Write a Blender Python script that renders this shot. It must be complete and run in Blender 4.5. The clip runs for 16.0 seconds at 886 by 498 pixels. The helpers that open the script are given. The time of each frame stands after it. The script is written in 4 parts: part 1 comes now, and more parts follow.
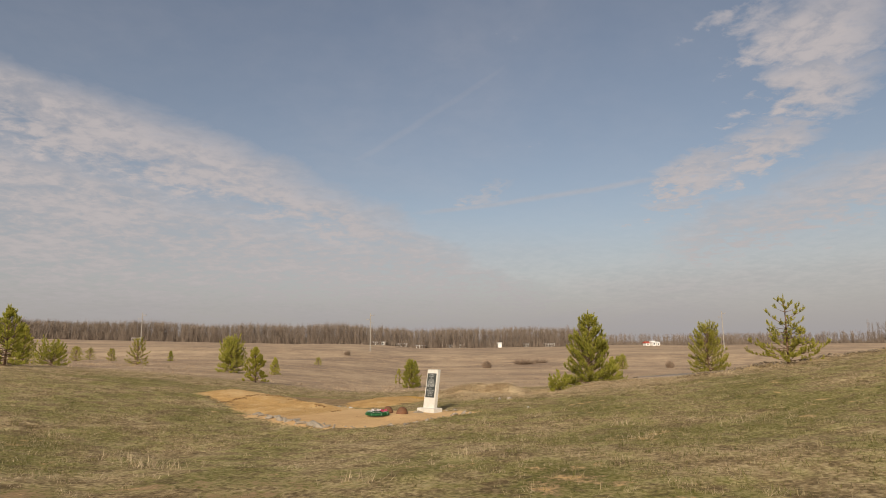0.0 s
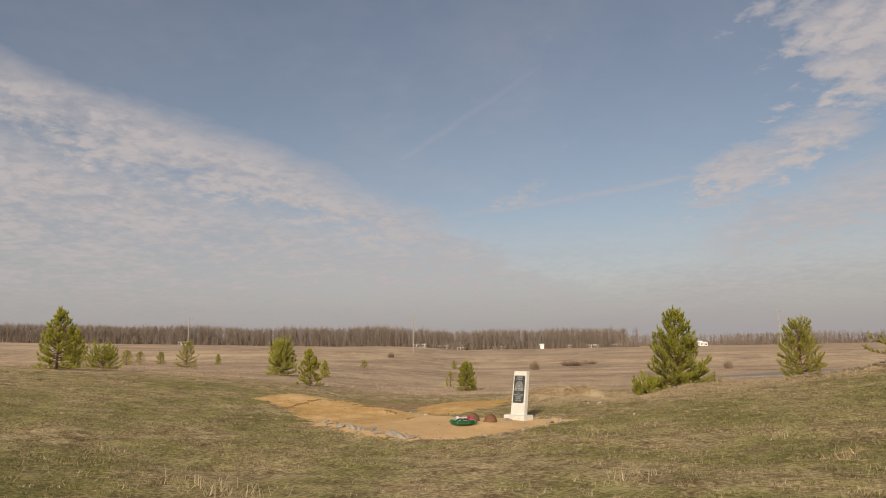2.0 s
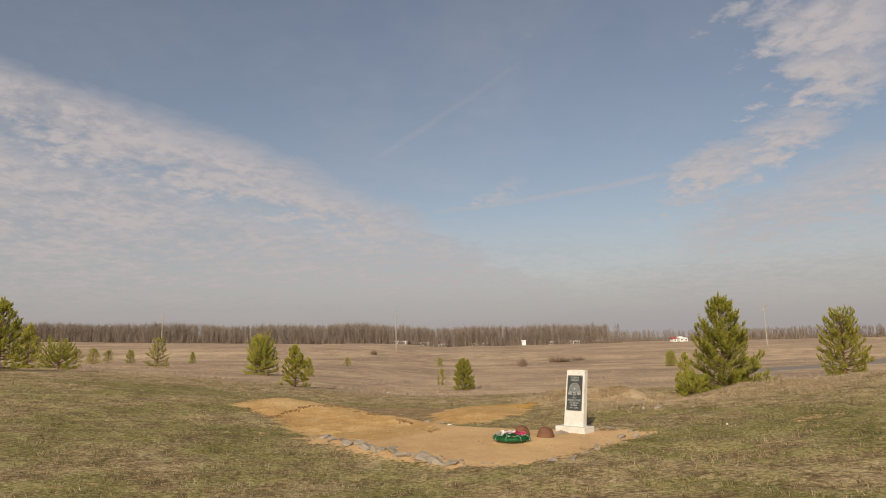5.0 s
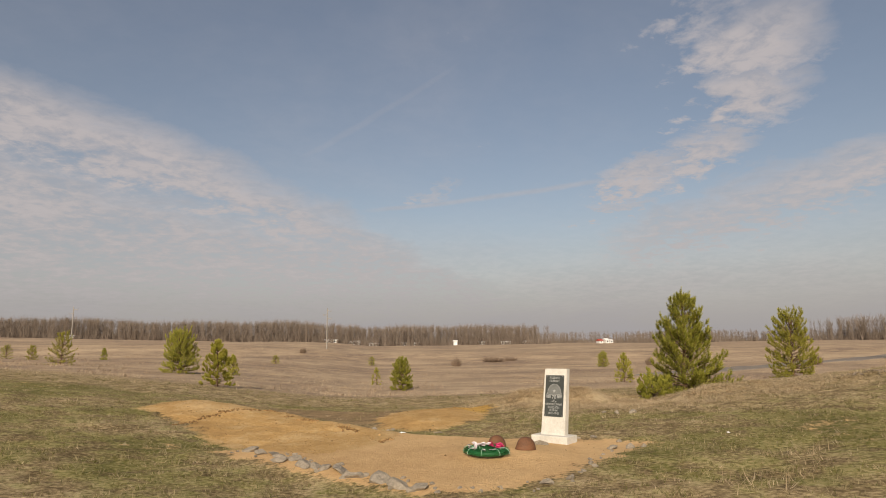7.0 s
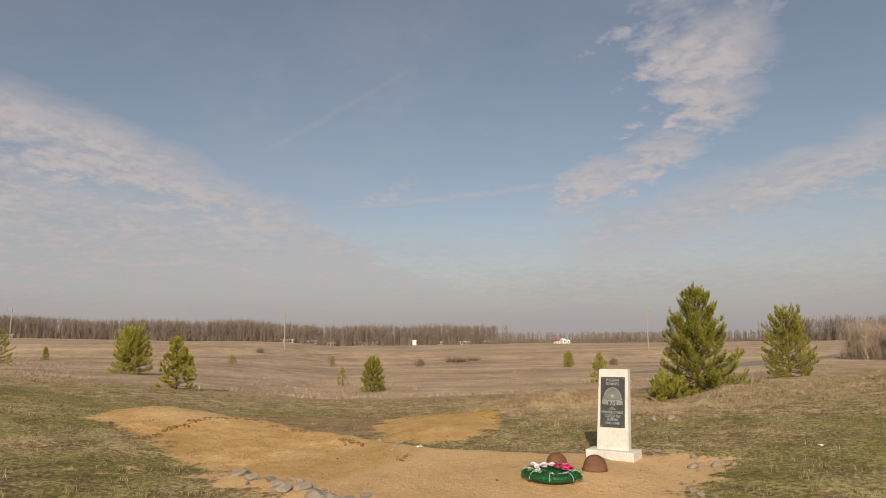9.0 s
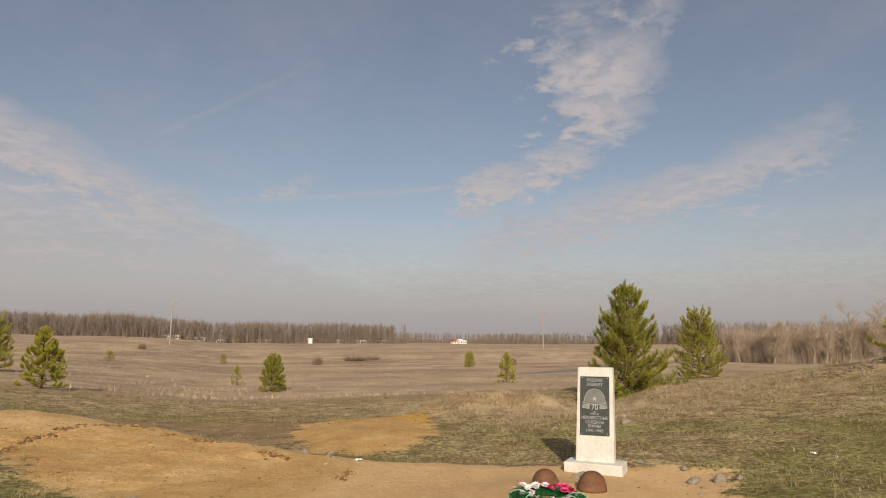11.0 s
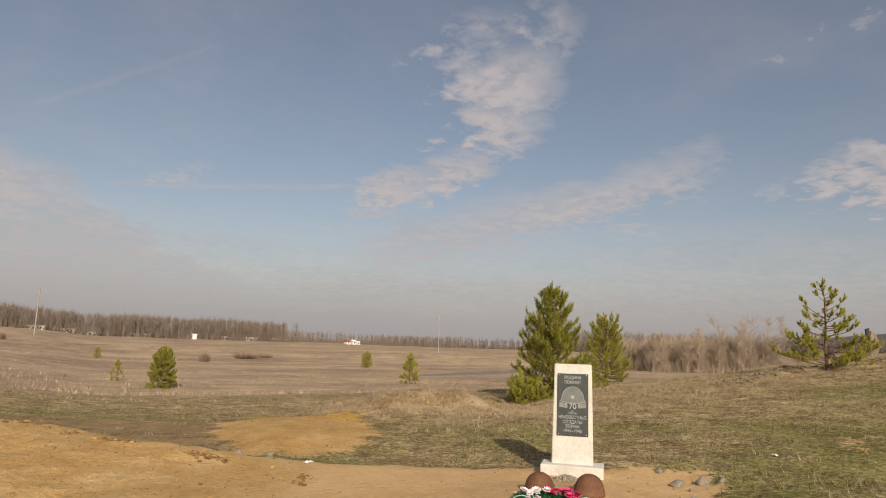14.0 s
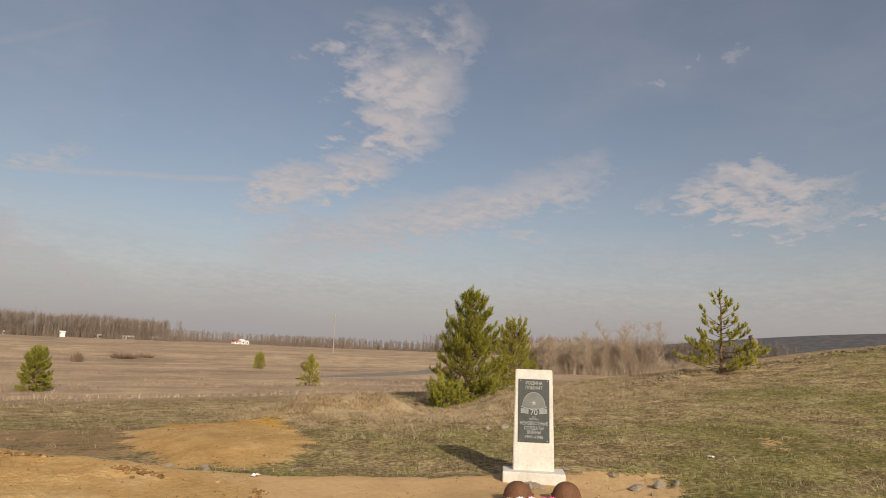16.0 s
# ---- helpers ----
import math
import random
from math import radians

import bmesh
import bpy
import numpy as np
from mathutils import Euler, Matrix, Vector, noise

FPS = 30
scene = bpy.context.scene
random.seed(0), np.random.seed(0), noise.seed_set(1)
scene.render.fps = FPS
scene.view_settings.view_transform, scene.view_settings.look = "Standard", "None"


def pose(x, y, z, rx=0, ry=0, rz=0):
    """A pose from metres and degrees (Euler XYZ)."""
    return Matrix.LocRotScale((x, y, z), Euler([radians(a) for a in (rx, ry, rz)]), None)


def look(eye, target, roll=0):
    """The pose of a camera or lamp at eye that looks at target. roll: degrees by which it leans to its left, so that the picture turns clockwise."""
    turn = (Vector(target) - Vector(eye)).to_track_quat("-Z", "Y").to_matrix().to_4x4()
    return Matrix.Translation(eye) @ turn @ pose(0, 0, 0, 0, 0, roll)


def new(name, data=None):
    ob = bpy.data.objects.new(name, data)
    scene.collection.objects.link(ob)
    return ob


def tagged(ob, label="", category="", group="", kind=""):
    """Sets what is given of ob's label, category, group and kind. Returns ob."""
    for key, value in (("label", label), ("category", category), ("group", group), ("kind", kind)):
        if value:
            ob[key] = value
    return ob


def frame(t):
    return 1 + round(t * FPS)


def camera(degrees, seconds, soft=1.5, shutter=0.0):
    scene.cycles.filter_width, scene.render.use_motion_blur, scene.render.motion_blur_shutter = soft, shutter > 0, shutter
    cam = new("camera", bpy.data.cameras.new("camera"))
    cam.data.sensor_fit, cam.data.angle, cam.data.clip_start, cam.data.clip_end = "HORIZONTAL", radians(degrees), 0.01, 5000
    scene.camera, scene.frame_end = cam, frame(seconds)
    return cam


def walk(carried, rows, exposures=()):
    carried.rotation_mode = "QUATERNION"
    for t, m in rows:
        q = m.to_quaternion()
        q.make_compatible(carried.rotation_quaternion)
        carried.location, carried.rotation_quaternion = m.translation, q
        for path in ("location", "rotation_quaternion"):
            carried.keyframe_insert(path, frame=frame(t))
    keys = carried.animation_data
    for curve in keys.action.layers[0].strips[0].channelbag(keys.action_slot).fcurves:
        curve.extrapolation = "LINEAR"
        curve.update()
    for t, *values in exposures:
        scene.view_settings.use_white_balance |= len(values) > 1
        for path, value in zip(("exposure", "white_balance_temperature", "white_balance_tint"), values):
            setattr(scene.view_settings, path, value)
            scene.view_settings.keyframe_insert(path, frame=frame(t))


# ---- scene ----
cam = camera(71.0, 16.0, soft=1.0)
PATH = [
    (0, pose(-0.413, -18.655, 1.797, 99.25, 0.0, -1.84) @ pose(0, 0, 0, 0, 0, -0.64)),
    (0.5, pose(-0.703, -18.151, 1.835, 99.32, 0.0, -0.56) @ pose(0, 0, 0, 0, 0, -0.84)),
    (1, pose(-1.022, -17.627, 1.844, 99.43, 0.0, 0.01) @ pose(0, 0, 0, 0, 0, -0.91)),
    (1.5, pose(-1.309, -17.082, 1.792, 99.44, 0.0, 1.29) @ pose(0, 0, 0, 0, 0, -1.07)),
    (2, pose(-1.660, -16.509, 1.745, 99.48, 0.0, 1.61) @ pose(0, 0, 0, 0, 0, -1.01)),
    (2.5, pose(-1.920, -15.922, 1.714, 99.32, 0.0, 1.92) @ pose(0, 0, 0, 0, 0, -1.37)),
    (3, pose(-2.194, -15.301, 1.716, 99.27, 0.0, 2.48) @ pose(0, 0, 0, 0, 0, -1.38)),
    (3.5, pose(-2.387, -14.665, 1.716, 99.27, 0.0, 1.01) @ pose(0, 0, 0, 0, 0, -1.30)),
    (4, pose(-2.595, -14.024, 1.720, 99.26, 0.0, 0.64) @ pose(0, 0, 0, 0, 0, -1.20)),
    (6.5, pose(-3.218, -11.175, 1.658, 99.00, 0.0, -4.73) @ pose(0, 0, 0, 0, 0, -1.05)),
    (7, pose(-3.353, -10.623, 1.619, 99.04, 0.0, -6.60) @ pose(0, 0, 0, 0, 0, -0.75)),
    (7.5, pose(-3.510, -10.081, 1.544, 98.95, 0.0, -7.23) @ pose(0, 0, 0, 0, 0, -0.77)),
    (8, pose(-3.791, -9.509, 1.521, 99.00, 0.0, -7.05) @ pose(0, 0, 0, 0, 0, -0.73)),
    (8.5, pose(-4.000, -8.969, 1.523, 98.90, 0.0, -8.81) @ pose(0, 0, 0, 0, 0, -0.86)),
    (9, pose(-4.223, -8.400, 1.570, 99.00, 0.0, -10.55) @ pose(0, 0, 0, 0, 0, -0.66)),
    (11.5, pose(-4.600, -6.378, 1.467, 99.05, 0.0, -22.17) @ pose(0, 0, 0, 0, 0, 0.46)),
    (12, pose(-4.595, -6.268, 1.453, 99.21, 0.0, -23.94) @ pose(0, 0, 0, 0, 0, 0.94)),
    (12.5, pose(-4.705, -6.106, 1.390, 99.08, 0.0, -24.96) @ pose(0, 0, 0, 0, 0, 1.40)),
    (13, pose(-4.926, -5.876, 1.323, 99.18, 0.0, -26.23) @ pose(0, 0, 0, 0, 0, 1.52)),
    (13.5, pose(-5.051, -5.710, 1.314, 99.14, 0.0, -27.81) @ pose(0, 0, 0, 0, 0, 1.65)),
    (14, pose(-5.160, -5.533, 1.344, 99.26, 0.0, -29.44) @ pose(0, 0, 0, 0, 0, 1.80)),
    (14.5, pose(-5.363, -5.291, 1.337, 99.27, 0.0, -31.96) @ pose(0, 0, 0, 0, 0, 2.11)),
    (15, pose(-5.583, -5.075, 1.342, 99.28, 0.0, -33.67) @ pose(0, 0, 0, 0, 0, 2.09)),
    (15.5, pose(-5.665, -4.958, 1.314, 99.42, 0.0, -35.30) @ pose(0, 0, 0, 0, 0, 1.94)),
    (16, pose(-5.670, -4.868, 1.355, 99.70, 0.0, -39.12) @ pose(0, 0, 0, 0, 0, 2.24)),
]
walk(cam, PATH)

# ---- sky, sun ----
SUN_AZ, SUN_EL = math.atan2(-0.28, -0.96), radians(27)


class Fx:
    """Arithmetic on shader sockets, written as plain expressions."""
    def __init__(self, tree, socket):
        self.tree, self.s = tree, socket

    def op(self, kind, *others):
        n = self.tree.nodes.new("ShaderNodeMath")
        n.operation = kind
        for i, v in enumerate((self, *others)):
            if isinstance(v, Fx):
                self.tree.links.new(v.s, n.inputs[i])
            else:
                n.inputs[i].default_value = v
        return Fx(self.tree, n.outputs[0])

    def __add__(self, o): return self.op("ADD", o)
    def __sub__(self, o): return self.op("SUBTRACT", o)
    def __mul__(self, o): return self.op("MULTIPLY", o)
    def __truediv__(self, o): return self.op("DIVIDE", o)
    def __neg__(self): return self.op("MULTIPLY", -1.0)
    def __rsub__(self, o): return -self + o

    def step(self, lo, hi):
        n = self.tree.nodes.new("ShaderNodeMapRange")
        n.interpolation_type = "SMOOTHSTEP"
        self.tree.links.new(self.s, n.inputs[0])
        n.inputs[1].default_value, n.inputs[2].default_value = (lo, hi) if lo < hi else (hi, lo)
        n.inputs[3].default_value, n.inputs[4].default_value = (0, 1) if lo < hi else (1, 0)
        return Fx(self.tree, n.outputs[0])


def noise_tex(tree, vector, scale, detail=6, rough=0.6, dist=0.0):
    n = tree.nodes.new("ShaderNodeTexNoise")
    n.inputs["Scale"].default_value, n.inputs["Detail"].default_value = scale, detail
    n.inputs["Roughness"].default_value, n.inputs["Distortion"].default_value = rough, dist
    if vector is not None:
        tree.links.new(vector, n.inputs["Vector"])
    return Fx(tree, n.outputs[0])


def mix_col(tree, fac, a, b, blend="MIX"):
    n = tree.nodes.new("ShaderNodeMix")
    n.data_type, n.blend_type = "RGBA", blend
    for sock, v in ((n.inputs[0], fac), (n.inputs[6], a), (n.inputs[7], b)):
        if isinstance(v, Fx):
            tree.links.new(v.s, sock)
        elif hasattr(v, "is_linked"):
            tree.links.new(v, sock)
        else:
            sock.default_value = v if isinstance(v, (int, float)) else (*v, 1.0)
    return n.outputs[2]


def make_world():
    world = bpy.data.worlds.new("sky")
    scene.world = world
    world.use_nodes = True
    tr = world.node_tree
    tr.nodes.clear()
    out, bg = tr.nodes.new("ShaderNodeOutputWorld"), tr.nodes.new("ShaderNodeBackground")
    tr.links.new(bg.outputs[0], out.inputs[0])
    sky = tr.nodes.new("ShaderNodeTexSky")
    sky.sky_type, sky.sun_disc = "NISHITA", False
    sky.sun_elevation, sky.sun_rotation = SUN_EL, SUN_AZ
    sky.air_density, sky.dust_density, sky.ozone_density = 1.0, 2.2, 1.6
    co = tr.nodes.new("ShaderNodeTexCoord")
    sep = tr.nodes.new("ShaderNodeSeparateXYZ")
    tr.links.new(co.outputs["Generated"], sep.inputs[0])
    x, y, z = (Fx(tr, sep.outputs[i]) for i in range(3))
    az = x.op("ARCTAN2", y) * 57.29578
    el = z.op("ARCSINE") * 57.29578
    # clouds lie on a high, flat layer
    h = z.op("MAXIMUM", 0.0) + 0.16
    comb = tr.nodes.new("ShaderNodeCombineXYZ")
    tr.links.new((x / h).s, comb.inputs[0])
    tr.links.new((y / h).s, comb.inputs[1])
    big = noise_tex(tr, comb.outputs[0], 0.9, 5, 0.55, 0.3)
    mid = noise_tex(tr, comb.outputs[0], 3.4, 8, 0.6, 0.4)
    fine = noise_tex(tr, comb.outputs[0], 15.0, 6, 0.62, 0.3)
    wob = (big - 0.5) * 2.5 + (mid - 0.5) * 8.5 + (fine - 0.5) * 4.5
    elw, azw = el + wob, az + (mid - 0.5) * 12.0 + (fine - 0.5) * 7.0
    # a broad bank that comes down from the west to the north
    edge = 22.6 - (az + 38.0).op("MAXIMUM", 0.0) * 0.18 - (az + 18.0).op("MAXIMUM", 0.0) * 0.24
    bank = (edge - elw).step(-2.4, 2.6) * az.step(48.0, 16.0)
    rifts = (elw - (az * -0.2 + 9.0)).op("ABSOLUTE").step(1.6, 0.2) * az.step(2.0, -16.0) * 0.3
    bank = bank - rifts * bank
    # a band that climbs to the east, open below
    mid_el = (az - 26.0) * 0.24 + 9.5
    band = (elw - mid_el).op("ABSOLUTE").step(4.0, 0.6) * az.step(14.0, 26.0) * azw.step(59.0, 48.0) * 0.9

    def puff(a, e, ra, re, soft=0.3):
        d = ((azw - a) / ra).op("POWER", 2.0) + ((elw - e) / re).op("POWER", 2.0)
        return d.op("SQRT").step(1.25, soft)
    spots = None
    for a, e, ra, re, k in ((34, 20.3, 6.5, 3.2, 1.0), (35.5, 24.2, 7.5, 4.0, 0.9), (32, 27.8, 6.5, 3.4, 0.62), (38.5, 28.5, 5.5, 3.6, 0.66),
                            (30.6, 16.1, 4.8, 2.3, 1.0), (25, 14.8, 4.6, 1.7, 1.0), (23.2, 12.4, 4, 1.3, 0.8), (52, 17.0, 7, 0.9, 0.4),
                            (66.5, 14.2, 8.5, 2.4, 1.1), (66, 15.6, 4.5, 2.0, 1.1), (70.8, 11.8, 3, 1.3, 0.7), (76, 12.0, 4.5, 1.0, 0.7), (58.6, 13.9, 2.2, 1.0, 0.5),
                            (6, 14.2, 2.6, 1.1, 0.6), (63.5, 26.8, 7, 1.6, 0.38), (8, 28, 4, 2.2, 0.3), (11, 19.4, 2.5, 1.2, 0.25)):
        p = puff(a, e, ra, re) * k
        spots = p if spots is None else spots.op("MAXIMUM", p)
    trail = (el - (az * 0.098 + 12.6) + (mid - 0.5) * 0.5).op("ABSOLUTE").step(0.4, 0.02) * az.step(-3.0, 3.0) * az.step(25.0, 19.0) * 0.42
    streak = (el - (az * 0.56 + 20.9) + (mid - 0.5) * 0.9).op("ABSOLUTE").step(0.8, 0.05) * az.step(-10.0, -5.0) * az.step(12.0, 6.0) * 0.2
    trail = trail.op("MAXIMUM", streak)
    puffs = (mid * 0.45 + fine * 0.55).step(0.34, 0.66)
    thick = bank.op("MAXIMUM", band).op("MAXIMUM", spots)
    mask = (thick * 1.2 + puffs * 0.78 - 0.74).op("MAXIMUM", 0.0).op("MINIMUM", 1.0) * 0.74 + thick * 0.14
    veil = big.step(0.35, 0.75) * (mid * 0.3) + el.step(13.0, 1.0) * 0.8 + 0.05
    mask = mask.op("MAXIMUM", trail).op("MAXIMUM", veil).op("MINIMUM", 0.95)
    # lit tops, greyer undersides low down
    tone = puffs * 0.6 * el.step(1.5, 7.0) + el.step(2.0, 16.0) * 0.42
    cloud = mix_col(tr, tone, CLOUD_LOW, CLOUD_HIGH)
    blue = mix_col(tr, 1.0, sky.outputs[0], SKY_TINT, "MULTIPLY")
    col = mix_col(tr, mask, blue, cloud)
    tr.links.new(col, bg.inputs[0])
    bg.inputs[1].default_value = 0.094


CLOUD_LOW, CLOUD_HIGH, SKY_TINT = (4.0, 3.76, 3.82), (5.7, 5.12, 5.0), (1.38, 1.14, 0.98)
make_world()
sun_data = bpy.data.lights.new("sun", "SUN")
sun_data.energy, sun_data.angle, sun_data.color = 4.6, radians(0.6), (1.0, 0.89, 0.72)
sun = new("sun", sun_data)
to_sun = Vector((math.sin(SUN_AZ) * math.cos(SUN_EL), math.cos(SUN_AZ) * math.cos(SUN_EL), math.sin(SUN_EL)))
sun.matrix_world = look(to_sun * 50, (0, 0, 0))

# ---- materials ----


def mat(name, rough=0.9, metal=0.0, spec=0.3):
    m = bpy.data.materials.new(name)
    m.use_nodes = True
    b = m.node_tree.nodes["Principled BSDF"]
    b.inputs["Roughness"].default_value, b.inputs["Metallic"].default_value = rough, metal
    b.inputs["Specular IOR Level"].default_value = spec
    return m, m.node_tree, b


def ramp(tree, fac, *stops):
    n = tree.nodes.new("ShaderNodeValToRGB")
    tree.links.new(fac.s, n.inputs[0])
    els = n.color_ramp.elements
    while len(els) < len(stops):
        els.new(0.5)
    for e, (p, c) in zip(els, stops):
        e.position, e.color = p, (*c, 1.0)
    return n.outputs[0]


def add_bump(tree, bsdf, height, strength, dist):
    n = tree.nodes.new("ShaderNodeBump")
    n.inputs["Strength"].default_value, n.inputs["Distance"].default_value = strength, dist
    tree.links.new(height.s, n.inputs["Height"])
    tree.links.new(n.outputs[0], bsdf.inputs["Normal"])


def mottled(name, dark, light, scale, rough=0.9, bump=0.4, dist=0.01, metal=0.0, fine=8.0, spec=0.3):
    m, tr, b = mat(name, rough, metal, spec)
    co = tr.nodes.new("ShaderNodeTexCoord").outputs["Object"]
    a, c = noise_tex(tr, co, scale, 6), noise_tex(tr, co, scale * fine, 4)
    v = a * 0.6 + c * 0.4
    tr.links.new(ramp(tr, v, (0.32, dark), (0.68, light)), b.inputs["Base Color"])
    add_bump(tr, b, c * 0.5 + a, bump, dist)
    return m


def varied(name, cols, rough=0.9, spec=0.2, pick="island"):
    """One colour for each blade, twig or stone out of a range."""
    m, tr, b = mat(name, rough, 0.0, spec)
    if pick == "island":
        r = Fx(tr, tr.nodes.new("ShaderNodeNewGeometry").outputs["Random Per Island"])
    else:
        r = Fx(tr, tr.nodes.new("ShaderNodeObjectInfo").outputs["Random"])
    stops = [(i / max(1, len(cols) - 1), c) for i, c in enumerate(cols)]
    tr.links.new(ramp(tr, r, *stops), b.inputs["Base Color"])
    return m


def leafy(m, share=0.4):
    """Let a share of the light through thin blades and needles."""
    tr = m.node_tree
    b, out = tr.nodes["Principled BSDF"], tr.nodes["Material Output"]
    src = b.inputs["Base Color"].links[0].from_socket
    t, mx = tr.nodes.new("ShaderNodeBsdfTranslucent"), tr.nodes.new("ShaderNodeMixShader")
    tr.links.new(src, t.inputs[0])
    mx.inputs[0].default_value = share
    tr.links.new(b.outputs[0], mx.inputs[1])
    tr.links.new(t.outputs[0], mx.inputs[2])
    tr.links.new(mx.outputs[0], out.inputs[0])
    return m


def ground_material():
    m, tr, b = mat("meadow soil", 0.95, 0.0, 0.1)
    co = tr.nodes.new("ShaderNodeTexCoord").outputs["Object"]
    at = tr.nodes.new("ShaderNodeAttribute")
    at.attribute_name = "cover"
    sp = tr.nodes.new("ShaderNodeSeparateColor")
    tr.links.new(at.outputs["Color"], sp.inputs[0])
    sand, orange, soil = (Fx(tr, sp.outputs[i]) for i in range(3))
    at2 = tr.nodes.new("ShaderNodeAttribute")
    at2.attribute_name = "growth"
    sp2 = tr.nodes.new("ShaderNodeSeparateColor")
    tr.links.new(at2.outputs["Color"], sp2.inputs[0])
    green, far, pale = (Fx(tr, sp2.outputs[i]) for i in range(3))
    n0, n1, n2, n3 = noise_tex(tr, co, 0.07, 6, 0.65), noise_tex(tr, co, 0.35, 6), noise_tex(tr, co, 2.2, 6, 0.65), noise_tex(tr, co, 14.0, 5, 0.7)
    n4 = noise_tex(tr, co, 60.0, 3)
    st = tr.nodes.new("ShaderNodeMapping")
    st.inputs["Scale"].default_value = (0.022, 0.075, 1.0)
    tr.links.new(co, st.inputs[0])
    bands = noise_tex(tr, st.outputs[0], 1.0, 5, 0.6, 0.6)
    fl = n2 * 0.45 + n3 * 0.55
    dry = ramp(tr, fl, (0.41, STRAW[0]), (0.5, STRAW[1]), (0.6, STRAW[2]))
    grass = ramp(tr, fl, (0.41, (0.08, 0.078, 0.02)), (0.5, (0.19, 0.178, 0.05)), (0.6, (0.42, 0.36, 0.16)))
    gm = (green + (n1 - 0.5) * 1.7 + (n2 - 0.5) * 1.4).step(0.42, 0.85)
    base = mix_col(tr, gm, dry, grass)
    bare = (n1 * 0.5 + n2 * 0.35 + n3 * 0.15).step(0.53, 0.63) * 0.65
    base = mix_col(tr, bare, base, ramp(tr, n3, (0.35, (0.095, 0.066, 0.034)), (0.65, (0.2, 0.145, 0.08))))
    mead = ramp(tr, bands * 0.3 + n1 * 0.35 + n0 * 0.35, (0.43, (0.235, 0.17, 0.122)), (0.5, (0.35, 0.258, 0.172)), (0.575, (0.54, 0.41, 0.265)))
    weeds = (n2 * 0.3 + n0 * 0.35 + n1 * 0.35).step(0.49, 0.6) * 0.5
    mead = mix_col(tr, weeds, mead, (0.215, 0.148, 0.112))
    tufts = (n1 * 0.25 + n2 * 0.35 + n3 * 0.4).step(0.47, 0.4) * 0.7
    mead = mix_col(tr, tufts, mead, (0.58, 0.45, 0.29))
    base = mix_col(tr, far, base, mead)
    base = mix_col(tr, (pale + (n2 - 0.5) * 0.8).step(0.4, 0.7), base, ramp(tr, fl, (0.37, (0.27, 0.195, 0.11)), (0.63, (0.6, 0.47, 0.285))))
    wob = (n1 - 0.5) * 1.3 + (n2 - 0.5) * 1.5 + (n3 - 0.5) * 0.7
    brown = ramp(tr, fl, (0.38, (0.19, 0.13, 0.068)), (0.62, (0.36, 0.25, 0.135)))
    base = mix_col(tr, (soil + wob).step(0.42, 0.62), base, brown)
    tan = ramp(tr, n1 * 0.4 + n2 * 0.3 + n3 * 0.3, (0.37, (0.48, 0.3, 0.138)), (0.63, (0.68, 0.465, 0.24)))
    base = mix_col(tr, (sand + wob * 1.0).step(0.4, 0.6), base, tan)
    och = ramp(tr, n1 * 0.35 + n2 * 0.35 + n3 * 0.3, (0.38, (0.36, 0.212, 0.08)), (0.5, (0.5, 0.316, 0.125)), (0.62, (0.6, 0.43, 0.23)))
    base = mix_col(tr, (orange + wob * 1.15).step(0.3, 0.6), base, och)
    rim = 1.0 - Fx(tr, at.outputs["Alpha"])
    base = mix_col(tr, (rim + wob).step(0.3, 0.7) * 0.8, base, ramp(tr, fl, (0.38, (0.44, 0.245, 0.045)), (0.62, (0.66, 0.4, 0.1))))
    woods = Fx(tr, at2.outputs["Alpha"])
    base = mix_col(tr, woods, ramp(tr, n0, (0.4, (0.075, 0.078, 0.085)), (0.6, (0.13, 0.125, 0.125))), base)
    tr.links.new(base, b.inputs["Base Color"])
    add_bump(tr, b, n2 * 0.4 + n3 * 0.45 + n4 * 0.16, 1.0, 0.08)
    return m


STRAW = ((0.13, 0.092, 0.045), (0.32, 0.238, 0.124), (0.6, 0.47, 0.275))
GROUND = ground_material()
CONCRETE = mottled("whitewashed concrete", (0.46, 0.44, 0.39), (0.66, 0.635, 0.58), 5, 0.85, 0.35, 0.006)
GRANITE = mottled("dark engraved plaque", (0.035, 0.04, 0.038), (0.06, 0.066, 0.062), 12, 0.45, 0.1, 0.001)
ETCH = mottled("grey engraving", (0.3, 0.31, 0.3), (0.42, 0.43, 0.42), 20, 0.8, 0.05, 0.001)
ETCH_DIM = mottled("dim grey engraving", (0.10, 0.108, 0.10), (0.2, 0.205, 0.2), 9, 0.7, 0.05, 0.001)
RUST = mottled("rusted helmet steel", (0.09, 0.042, 0.022), (0.21, 0.1, 0.05), 9, 0.72, 0.5, 0.004)
STONE = mottled("pale limestone", (0.2, 0.168, 0.125), (0.43, 0.37, 0.29), 5, 0.95, 0.8, 0.02)
RUBBLE = mottled("earthy rubble", (0.13, 0.1, 0.068), (0.29, 0.235, 0.17), 3, 0.95, 0.8, 0.02)
ASPHALT = mottled("grey asphalt", (0.17, 0.143, 0.118), (0.24, 0.207, 0.172), 0.6, 0.95, 0.3, 0.02)
NEEDLE = varied("pine needles", [(0.16, 0.18, 0.03), (0.29, 0.3, 0.045), (0.42, 0.4, 0.065), (0.55, 0.49, 0.11)], 0.75)
NEEDLE_YELLOW = varied("yellowish pine needles", [(0.18, 0.19, 0.03), (0.33, 0.325, 0.05), (0.47, 0.43, 0.075), (0.57, 0.49, 0.12)], 0.75)
